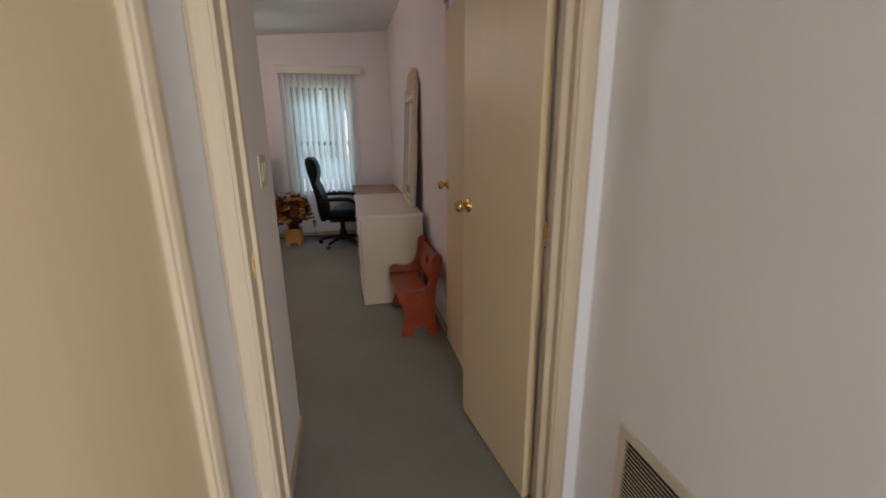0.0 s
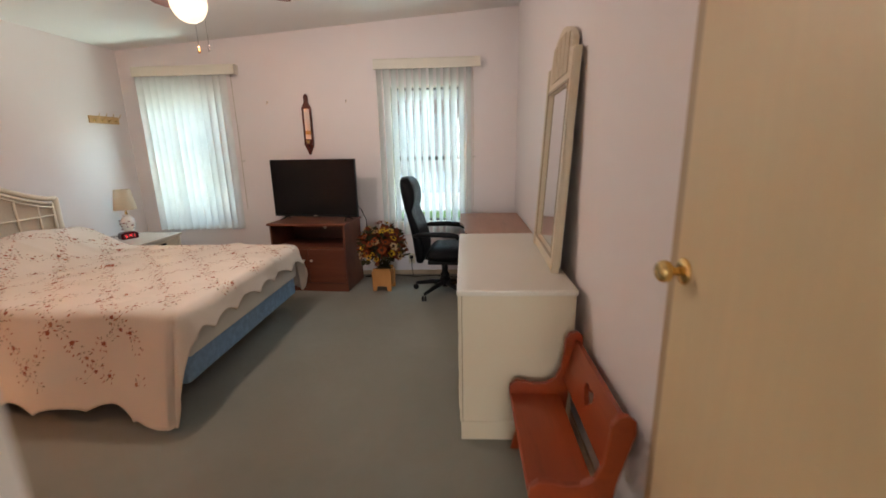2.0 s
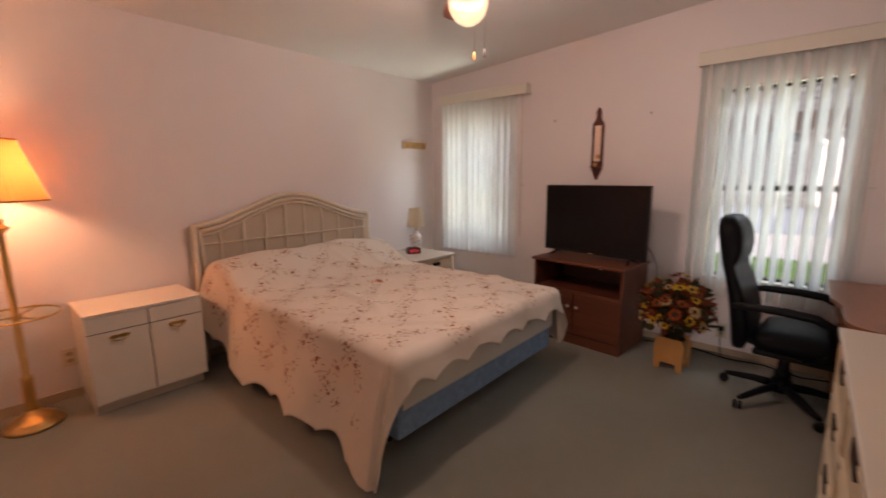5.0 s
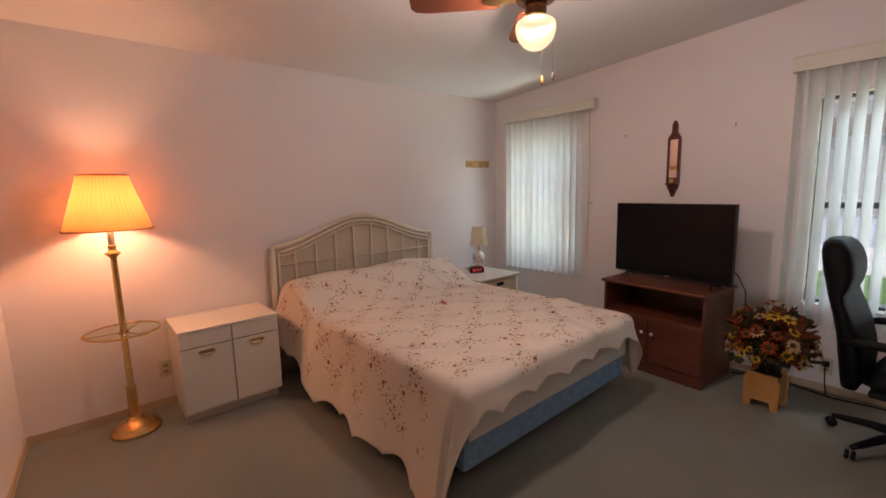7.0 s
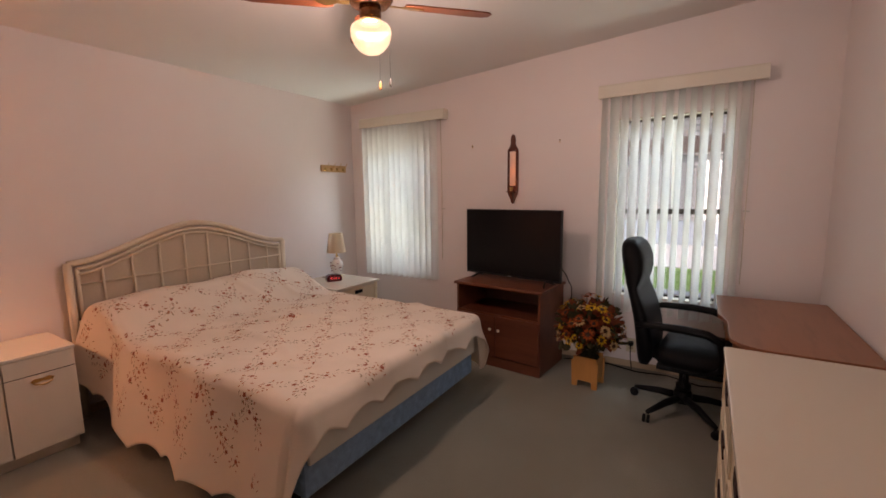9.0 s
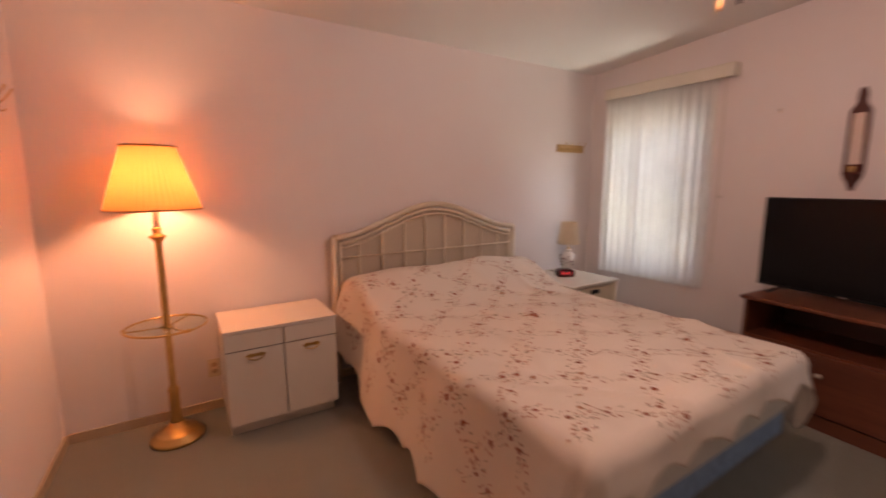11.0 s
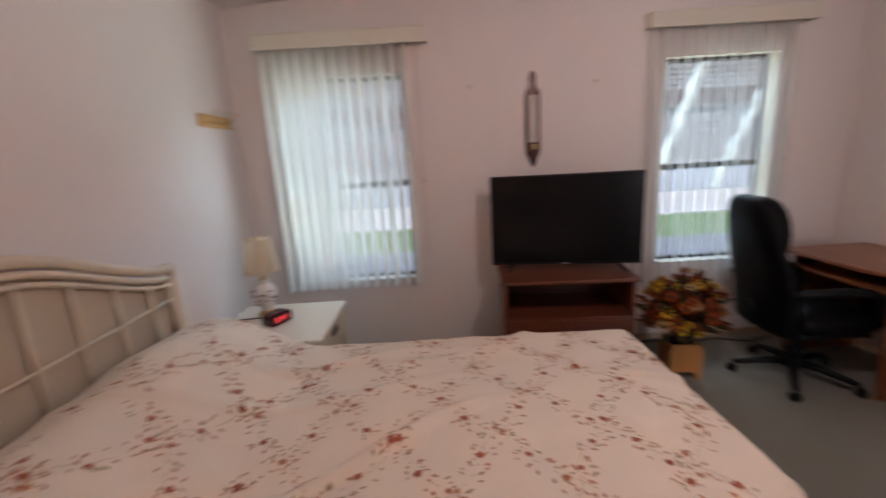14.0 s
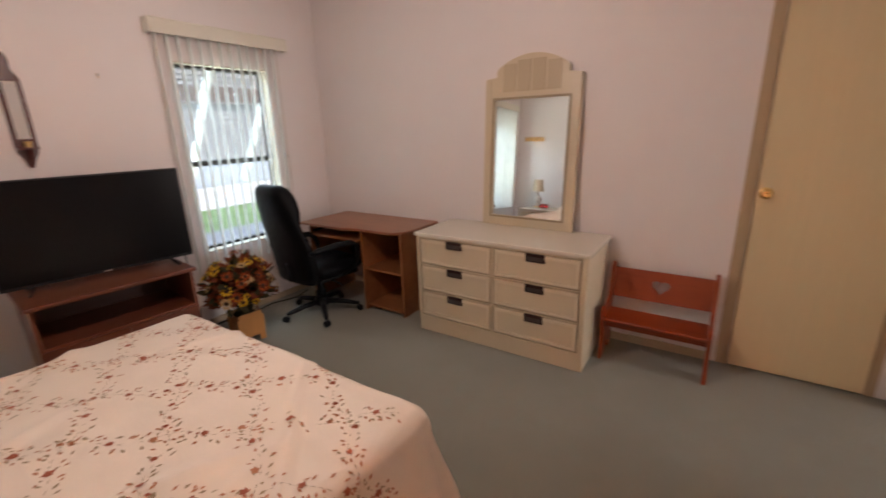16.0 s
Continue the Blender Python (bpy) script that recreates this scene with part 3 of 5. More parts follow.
def blind(x0, x1, v0, v1, angle, drop, seed, label):
    b = thing("vertical_blind", label, "blinds", group="vertical blinds")
    part("valance", slab([(NORTH - 0.002, 2.285), (NORTH - 0.085, 2.285), (NORTH - 0.090, 2.275), (NORTH - 0.090, 2.19), (NORTH - 0.084, 2.185), (NORTH - 0.080, 2.19), (NORTH - 0.080, 2.275), (NORTH - 0.002, 2.275)], v1 - v0, "yz", v0, bevel=0.0015), VALANCE, b, "cream vinyl valance")
    for a in (v0, v1 - 0.004):
        part("valance_end", boxes((a, a + 0.004, NORTH - 0.079, NORTH - 0.001, 2.19, 2.2745)), VALANCE, b)
    part("head_rail", boxes((v0 + 0.02, v1 - 0.02, NORTH - 0.06, NORTH - 0.02, 2.235, 2.2745), bevel=0.003), WHITE, b)
    rnd = random.Random(seed)
    n = int(round((x1 - x0) / 0.0765))
    for i in range(n + 1):
        x = x0 + (x1 - x0) * i / n
        a = angle[0] + (angle[1] - angle[0]) * i / n + rnd.uniform(-8, 8) + 4 * math.sin(i * 0.9 + seed)
        bm = bmesh.new()
        cols, rows, half = 6, 8, 0.0445
        grid = []
        twist = rnd.uniform(-3, 3)
        for r in range(rows + 1):
            t = r / rows
            z = 2.235 - (2.235 - drop) * t
            aa = radians(a + twist * t)
            row = []
            for c in range(cols + 1):
                s = (c / cols - 0.5) * 2
                u = s * half
                bow = 0.016 * (1 - s * s)
                px = math.cos(aa) * u - math.sin(aa) * bow
                py = math.sin(aa) * u + math.cos(aa) * bow
                row.append(bm.verts.new((x + px, NORTH - 0.046 + py * 0.98, z)))
            grid.append(row)
        for r in range(rows):
            for c in range(cols):
                f = bm.faces.new((grid[r][c], grid[r][c + 1], grid[r + 1][c + 1], grid[r + 1][c]))
                f.smooth = True
        part("vane", bm, VANE, b)
    cord = tube([(v1 - 0.075, NORTH - 0.03, 2.2), (v1 - 0.07, NORTH - 0.025, 1.6), (v1 - 0.072, NORTH - 0.03, 0.78)], 0.003, 6)
    part("wand", cord, WHITE, b)
    part("cord_cleat", boxes((v1 - 0.085, v1 - 0.045, NORTH - 0.02, NORTH - 0.0015, 1.30, 1.312), bevel=0.003), NICKEL, b)
    return b


blind(-3.385, -2.49, -3.437, -2.335, (50, 68), 0.56, 1, "white fabric vertical blinds, mostly drawn, by the nightstand")
blind(-0.845, 0.075, -0.89, 0.193, (57, 57), 0.47, 2, "white fabric vertical blinds, half open, by the desk")


# ---- dresser and mirror ----
def dresser():
    d = thing("dresser", "cream lacquered six-drawer dresser with dark brown recessed pulls", "dresser", pose(0, 3.15, 0))
    L, D, H = 1.245, 0.525, 0.78
    part("carcass", boxes((0.0105, D, 0.0, L, 0.10, H - 0.024), bevel=0.002), CREAM, d)
    part("plinth", boxes((0.0, D, -0.002, L + 0.002, 0.0, 0.10), bevel=0.004), CREAM, d)
    part("dresser_top", slab([(0.030 - 0.045, -0.018), (D + 0.004, -0.018), (D + 0.004, L + 0.018), (0.030 - 0.045, L + 0.018)], 0.026, "xy", H - 0.024, bevel=0.006), WHITE, d, "glossy off-white top")
    part("front_frame", framed(rect(0.0, L, 0.10, H - 0.025), [rect(0.030 + c * 0.60, 0.615 + c * 0.60, 0.130 + r * 0.207, 0.330 + r * 0.207) for c in (0, 1) for r in (0, 1, 2)], -0.012, "yz", 0.006), CREAM, d)
    # thin darker sheet that paints the shade in the gaps round the drawers
    part("drawer_gap_shade", boxes((0.0062, 0.0102, 0.012, L - 0.012, 0.112, H - 0.04)), CREAM_DARK, d)
    for c in (0, 1):
        for r in (0, 1, 2):
            y0, y1, z0, z1 = 0.037 + c * 0.60, 0.608 + c * 0.60, 0.137 + r * 0.207, 0.323 + r * 0.207
            dr = part("drawer", boxes((-0.004, 0.0058, y0, y1, z0, z1), bevel=0.003), CREAM, d)
            part("moulding", framed(rect(y0 + 0.006, y1 - 0.006, z0 + 0.006, z1 - 0.006), [rect(y0 + 0.024, y1 - 0.024, z0 + 0.024, z1 - 0.024)], -0.007, "yz", -0.0035), RIM, dr)
            ym = (y0 + y1) / 2
            pull = part("drawer_pull", framed(rect(ym - 0.062, ym + 0.062, z1 - 0.050, z1 + 0.002), [rect(ym - 0.056, ym + 0.056, z1 - 0.044, z1 - 0.004)], -0.0095, "yz", -0.0042), PULL, dr, "dark brown recessed pull")
            part("pull_cup", boxes((-0.0122, -0.0045, ym - 0.0555, ym + 0.0555, z1 - 0.0435, z1 - 0.0045)), SLOT, pull, "dark finger cup")
            part("pull_lip", boxes((-0.0150, -0.0123, ym - 0.052, ym + 0.052, z1 - 0.014, z1 - 0.005), bevel=0.001), PULL, pull)
    return d


dresser()


def dresser_mirror():
    """An arched, stepped frame with a bevelled mirror; it stands on the dresser and leans on the wall."""
    m = thing("dresser_mirror", "tall cream-framed mirror with arched crest standing on the dresser", "mirror", pose(0.506, 3.748, 0.782, 0, 3.2, -1.8))
    w, h, c = 0.355, 1.06, 0.255
    arch = [(-c + 2 * c * i / 14, h + 0.065 + 0.085 * math.sin(math.pi * i / 14) ** 0.8) for i in range(15)]
    outer = [(-w, 0), (w, 0), (w, h), (c + 0.012, h + 0.01), (c + 0.012, h + 0.05)] + list(reversed(arch)) + [(-c - 0.012, h + 0.05), (-c - 0.012, h + 0.01), (-w, h)]
    hole = rect(-0.278, 0.278, 0.075, 0.915)
    part("mirror_frame", framed(outer, [hole], -0.030, "yz", 0.0), CREAM, m)
    part("side_stile", boxes((-0.038, -0.0305, -w + 0.004, -w + 0.046, 0.0, h - 0.004), bevel=0.003), CREAM, m)
    part("side_stile", boxes((-0.038, -0.0305, w - 0.046, w - 0.004, 0.0, h - 0.004), bevel=0.003), CREAM, m)
    for y in (-0.165, -0.055, 0.055, 0.165):
        top = h + 0.045 + 0.07 * math.cos(y / 0.26 * 1.3)
        part("crest_panel", boxes((-0.0345, -0.0302, y - 0.049, y + 0.049, 0.965, top), bevel=0.0015), CREST, m)
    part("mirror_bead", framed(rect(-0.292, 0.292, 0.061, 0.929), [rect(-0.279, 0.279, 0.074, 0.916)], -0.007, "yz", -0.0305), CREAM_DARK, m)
    part("mirror_glass", boxes((-0.018, -0.012, -0.279, 0.279, 0.074, 0.916)), MIRROR, m, "silvered mirror glass")
    part("backing", boxes((-0.011, -0.002, -0.277, 0.277, 0.076, 0.914)), CHERRY_SHADED, m)
    part("support_post", boxes((0.002, 0.028, 0.20, 0.25, -0.30, 0.66), bevel=0.002), CREAM, m)
    part("support_post", boxes((0.002, 0.028, -0.25, -0.20, -0.30, 0.66), bevel=0.002), CREAM, m)
    return m


dresser_mirror()


# ---- child's bench ----
def bench():
    b = thing("bench", "small orange-stained pine bench with a heart cut in its back", "bench", pose(0.0, 0, 0))
    prof = [(0.235, 0.0), (0.320, 0.0), (0.345, 0.055), (0.385, 0.082), (0.420, 0.055), (0.440, 0.0), (0.522, 0.0), (0.512, 0.06), (0.490, 0.13), (0.486, 0.22), (0.500, 0.36), (0.536, 0.50),
            (0.548, 0.545), (0.545, 0.585), (0.520, 0.607), (0.490, 0.600), (0.470, 0.570), (0.468, 0.52), (0.455, 0.43), (0.430, 0.375), (0.390, 0.352), (0.330, 0.350), (0.290, 0.362), (0.255, 0.362), (0.228, 0.338), (0.224, 0.300), (0.240, 0.262), (0.266, 0.20), (0.268, 0.13), (0.250, 0.06)]
    for y in (2.485, 3.085):
        part("end_board", slab(prof, 0.022, "xz", y, bevel=0.003), PINE, b)
    part("seat", slab([(0.226, 0.285), (0.232, 0.277), (0.448, 0.277), (0.452, 0.281), (0.452, 0.299), (0.232, 0.299), (0.226, 0.293)], 0.576, "xz", 2.508), PINE, b)
    heart = []
    for i in range(28):
        t = 2 * math.pi * i / 28
        heart.append((2.80 + 0.0032 * 16 * math.sin(t) ** 3, 0.478 + 0.0030 * (13 * math.cos(t) - 5 * math.cos(2 * t) - 2 * math.cos(3 * t) - math.cos(4 * t))))
    back = framed(rect(2.508, 3.084, 0.375, 0.575), [heart], 0.020, "yz", 0.0)
    part("backrest", moved(back, Matrix.Translation((0.468, 0, 0.375)) @ Matrix.Rotation(radians(13), 4, "Y") @ Matrix.Translation((0, 0, -0.375))), PINE, b, "pine board with a heart-shaped hole")
    part("rail", boxes((0.30, 0.322, 2.508, 3.084, 0.215, 0.275), bevel=0.002), PINE, b)
    return b


bench()


# ---- computer desk ----
def desk():
    d = thing("computer_desk", "reddish wood-laminate computer desk with open shelves and keyboard tray", "desk")
    y0, y1, z = 4.585, 5.70, 0.735
    r = 0.16
    corner = [(0.02 + r - r * math.cos(a), y0 + r - r * math.sin(a)) for a in (radians(9 * k) for k in range(11))]
    sweep = [(-0.02, y1), (-0.02, 5.16), (0.0, 5.10), (0.02, 5.02)]
    part("desk_top", slab([(0.565, y1)] + sweep + corner + [(0.565, y0)], 0.022, "xy", z - 0.022, bevel=0.004), DESKTOP, d, "reddish laminate top with a curved front")
    part("side_panel", boxes((0.075, 0.555, y0 + 0.03, y0 + 0.048, 0, z - 0.023), bevel=0.002), OAK, d)
    part("middle_panel", boxes((0.055, 0.555, 5.02, 5.038, 0, z - 0.023), bevel=0.002), OAK, d)
    part("far_panel", boxes((0.055, 0.555, y1 - 0.045, y1 - 0.027, 0, z - 0.023), bevel=0.002), OAK, d)
    part("back_panel", boxes((0.54, 0.554, y0 + 0.049, y1 - 0.046, 0.22, z - 0.024)), CHERRY_SHADED, d)
    for zz in (0.03, 0.365):
        part("shelf", boxes((0.075, 0.539, y0 + 0.0485, 5.0195, zz, zz + 0.018), bevel=0.002), OAK, d)
    tray = part("keyboard_tray", boxes((0.02, 0.36, 5.045, y1 - 0.05, 0.615, 0.632), bevel=0.003), OAK, d)
    for y in (5.0395, y1 - 0.0475):
        part("tray_runner", boxes((0.08, 0.40, y, y + 0.005, 0.618, 0.650)), BLACK, tray)
    return d


desk()


# ---- office chair ----
def rounded_pad(w, d, h, bulge=0.02, n=10):
    """A stuffed cushion: soft-edged box with swollen faces, centred, lying flat."""
    bm = bmesh.new()
    rows = []
    for side in (1, -1):
        g = []
        for i in range(n + 1):
            row = []
            for j in range(n + 1):
                u, v = i / n * 2 - 1, j / n * 2 - 1
                su, sv = math.copysign(abs(u) ** 0.7, u), math.copysign(abs(v) ** 0.7, v)
                e = max(abs(u), abs(v))
                fall = max(0.0, 1 - e ** 5)
                k = 1 - 0.10 * (u * u * v * v)
                row.append(bm.verts.new((su * w / 2 * k, sv * d / 2 * k, side * (h / 2 * fall + bulge * fall * (1 - u * u) * (1 - v * v)))))
            g.append(row)
        rows.append(g)
        for i in range(n):
            for j in range(n):
                q = (g[i][j], g[i + 1][j], g[i + 1][j + 1], g[i][j + 1])
                f = bm.faces.new(q if side > 0 else tuple(reversed(q)))
                f.smooth = True
    bmesh.ops.remove_doubles(bm, verts=bm.verts, dist=0.0006)
    return bm


def office_chair():
    c = thing("office_chair", "black leather high-back office chair on castors, facing the desk", "chair", pose(-0.175, 5.325, 0, 0, 0, -4))
    part("seat_cushion", moved(rounded_pad(0.47, 0.52, 0.13, 0.02), pose(0.07, 0, 0.425)), LEATHER, c, "glossy black leather seat")
    part("seat_pan", boxes((-0.14, 0.26, -0.20, 0.20, 0.335, 0.37), bevel=0.012), BLACK, c)
    # one padded back, slim at the waist, with a fuller head roll
    secs = [(0.36, -0.262, -0.165, 0.225), (0.40, -0.268, -0.140, 0.245), (0.48, -0.276, -0.135, 0.255), (0.57, -0.287, -0.150, 0.258), (0.66, -0.302, -0.175, 0.255), (0.74, -0.320, -0.205, 0.250), (0.81, -0.340, -0.240, 0.240),
            (0.85, -0.352, -0.250, 0.232), (0.89, -0.362, -0.225, 0.226), (0.95, -0.377, -0.205, 0.220), (1.02, -0.392, -0.205, 0.208), (1.08, -0.401, -0.225, 0.190), (1.12, -0.398, -0.258, 0.165), (1.145, -0.380, -0.300, 0.115)]
    bm, rings = bmesh.new(), []
    for z, xb, xf, hw in secs:
        xf = xb + 0.80 * (xf - xb)
        ring = []
        for k in range(28):
            t = 2 * math.pi * k / 28
            cx, cy = math.cos(t), math.sin(t)
            px = (xb + xf) / 2 + (xf - xb) / 2 * math.copysign(abs(cx) ** 0.55, cx)
            ring.append(bm.verts.new((px + 0.018 * (cy * cy), hw * math.copysign(abs(cy) ** 0.6, cy), z)))
        rings.append(ring)
    for ra, rb in zip(rings, rings[1:]):
        for k in range(28):
            f = bm.faces.new((ra[k], ra[(k + 1) % 28], rb[(k + 1) % 28], rb[k]))
            f.smooth = True
    bm.faces.new(list(reversed(rings[0])))
    bm.faces.new(rings[-1])
    part("backrest", bm, LEATHER, c, "padded black leather back with a head roll")
    part("back_bracket", tube([(0.0, 0, 0.36), (-0.16, 0, 0.345), (-0.27, 0, 0.38), (-0.288, 0, 0.52)], 0.02, 10), BLACK, c)
    for s in (-1, 1):
        y = s * 0.275
        arm = tube([(-0.25, y * 0.94, 0.625), (-0.18, y * 1.02, 0.640), (0.0, y * 1.04, 0.645), (0.13, y * 1.04, 0.635), (0.195, y * 1.03, 0.60), (0.215, y * 1.0, 0.52), (0.20, y * 0.93, 0.42), (0.10, y * 0.70, 0.355)], [0.016, 0.022, 0.025, 0.025, 0.023, 0.020, 0.018, 0.016], 12)
        part("armrest", arm, BLACK, c)
    part("gas_column", lathe([(0.045, 0.16), (0.045, 0.20), (0.030, 0.21), (0.030, 0.30), (0.024, 0.31), (0.024, 0.34)], 20), BLACK, c)
    part("tilt_lever", tube([(0.0, 0.02, 0.325), (0.02, -0.20, 0.315), (0.02, -0.27, 0.30)], 0.007, 8), BLACK, c)
    part("base_hub", lathe([(0.03, 0.065), (0.055, 0.075), (0.055, 0.135), (0.046, 0.16)], 20), BLACK, c)
    for k in range(5):
        a = radians(166 + 72 * k)
        ca, sa = math.cos(a), math.sin(a)
        leg = part("base_leg", tube([(0.04 * ca, 0.04 * sa, 0.105), (0.15 * ca, 0.15 * sa, 0.098), (0.27 * ca, 0.27 * sa, 0.075), (0.315 * ca, 0.315 * sa, 0.068)], [0.026, 0.023, 0.018, 0.013], 10), BLACK, c)
        wheel = bmesh.new()
        for off in (-0.013, 0.013):
            add_lathe(wheel, [(0.010, -0.009), (0.024, -0.008), (0.027, 0.0), (0.024, 0.008), (0.010, 0.009)], 16, (0, 0, off))
        part("castor", moved(wheel, pose(0.32 * ca, 0.32 * sa, 0.027) @ pose(0, 0, 0, 90, 0, 166 + 72 * k + 35)), BLACK, leg)
    return c


office_chair()


# ---- television and stand ----
STAND = pose(-1.16, 5.345, 0, 0, 0, -5)


def tv_stand():
    s = thing("tv_stand", "cherry laminate television stand with two doors and an open shelf", "tv stand", STAND)
    W, D, H = 0.785, 0.48, 0.70
    part("stand_top", slab([(-W - 0.02, -0.022), (0.02, -0.022), (0.02, D), (-W - 0.02, D)], 0.024, "xy", H - 0.024, bevel=0.007), CHERRY, s)
    for x in (-W, -0.018):
        part("side_panel", boxes((x, x + 0.018, 0, D, 0, H - 0.025), bevel=0.0015), CHERRY, s)
    part("back_panel", boxes((-W + 0.0185, -0.0185, D - 0.012, D - 0.002, 0.06, H - 0.025)), CHERRY_SHADED, s)
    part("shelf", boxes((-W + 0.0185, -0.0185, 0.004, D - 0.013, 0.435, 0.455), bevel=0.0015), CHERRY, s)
    part("bottom_board", boxes((-W + 0.0185, -0.0185, 0.006, D - 0.013, 0.085, 0.102)), CHERRY_SHADED, s)
    part("plinth", boxes((-W - 0.006, 0.006, -0.008, 0.010, 0, 0.085), bevel=0.004), CHERRY, s)
    part("divider", boxes((-W / 2 - 0.016, -W / 2 + 0.016, -0.002, 0.02, 0.10, 0.434), bevel=0.002), CHERRY, s)
    for x0, x1, k in ((-W + 0.006, -W / 2 - 0.004, 1), (-W / 2 + 0.004, -0.006, -1)):
        door = part("cabinet_door", boxes((x0, x1, -0.018, -0.0025, 0.095, 0.442), bevel=0.003), CHERRY, s)
        kx = x1 - 0.035 if k > 0 else x0 + 0.035
        part("knob", moved(lathe([(0.006, 0), (0.006, 0.012), (0.013, 0.016), (0.014, 0.022), (0.009, 0.027), (0, 0.028)], 14), pose(kx, -0.018, 0.33, 90, 0, 0)), WHITE, door, "small white knob")
    for x in (-0.17, -0.40):
        part("cord_hole", moved(lathe([(0.018, 0), (0.018, 0.003), (0.012, 0.004), (0, 0.004)], 14), pose(x, D - 0.012, 0.575, 90, 0, 0)), WHITE, s)
    return s


tv_stand()


def television():
    t = thing("television", "flat black television, switched off, on the stand", "television", pose(-1.517, 5.59, 0.7005, 0, 0, -9.6))
    w, z0, z1 = 0.468, 0.0375, 0.6175
    part("casing", boxes((-w, w, -0.004, 0.028, z0, z1), bevel=0.005), BEZEL, t)
    part("rear_housing", boxes((-w * 0.6, w * 0.6, 0.0285, 0.075, z0 + 0.02, z0 + 0.34), bevel=0.012), BEZEL, t)
    part("screen", boxes((-w + 0.009, w - 0.009, -0.0065, -0.0043, z0 + 0.018, z1 - 0.009)), SCREEN, t, "dark glossy screen")
    part("bottom_bezel", boxes((-w + 0.004, w - 0.004, -0.0068, -0.0043, z0 + 0.003, z0 + 0.016), bevel=0.0008), BEZEL, t)
    part("badge", boxes((-0.02, 0.02, -0.0078, -0.0069, z0 + 0.006, z0 + 0.012)), NICKEL, t)
    for s in (-1, 1):
        for dy in (-0.085, 0.085):
            part("foot", tube([(s * 0.33, 0.012, z0 + 0.004), (s * 0.345, 0.012 + dy * 0.5, 0.024), (s * 0.36, 0.012 + dy, 0.007)], [0.009, 0.008, 0.007], 8), BEZEL, t)
    part("power_cord", tube([(0.40, 0.06, 0.2), (0.47, 0.09, 0.10), (0.47, 0.15, 0.03), (0.47, 0.20, -0.02), (0.47, 0.22, -0.40)], 0.004, 6), BLACK, t)
    return t


television()


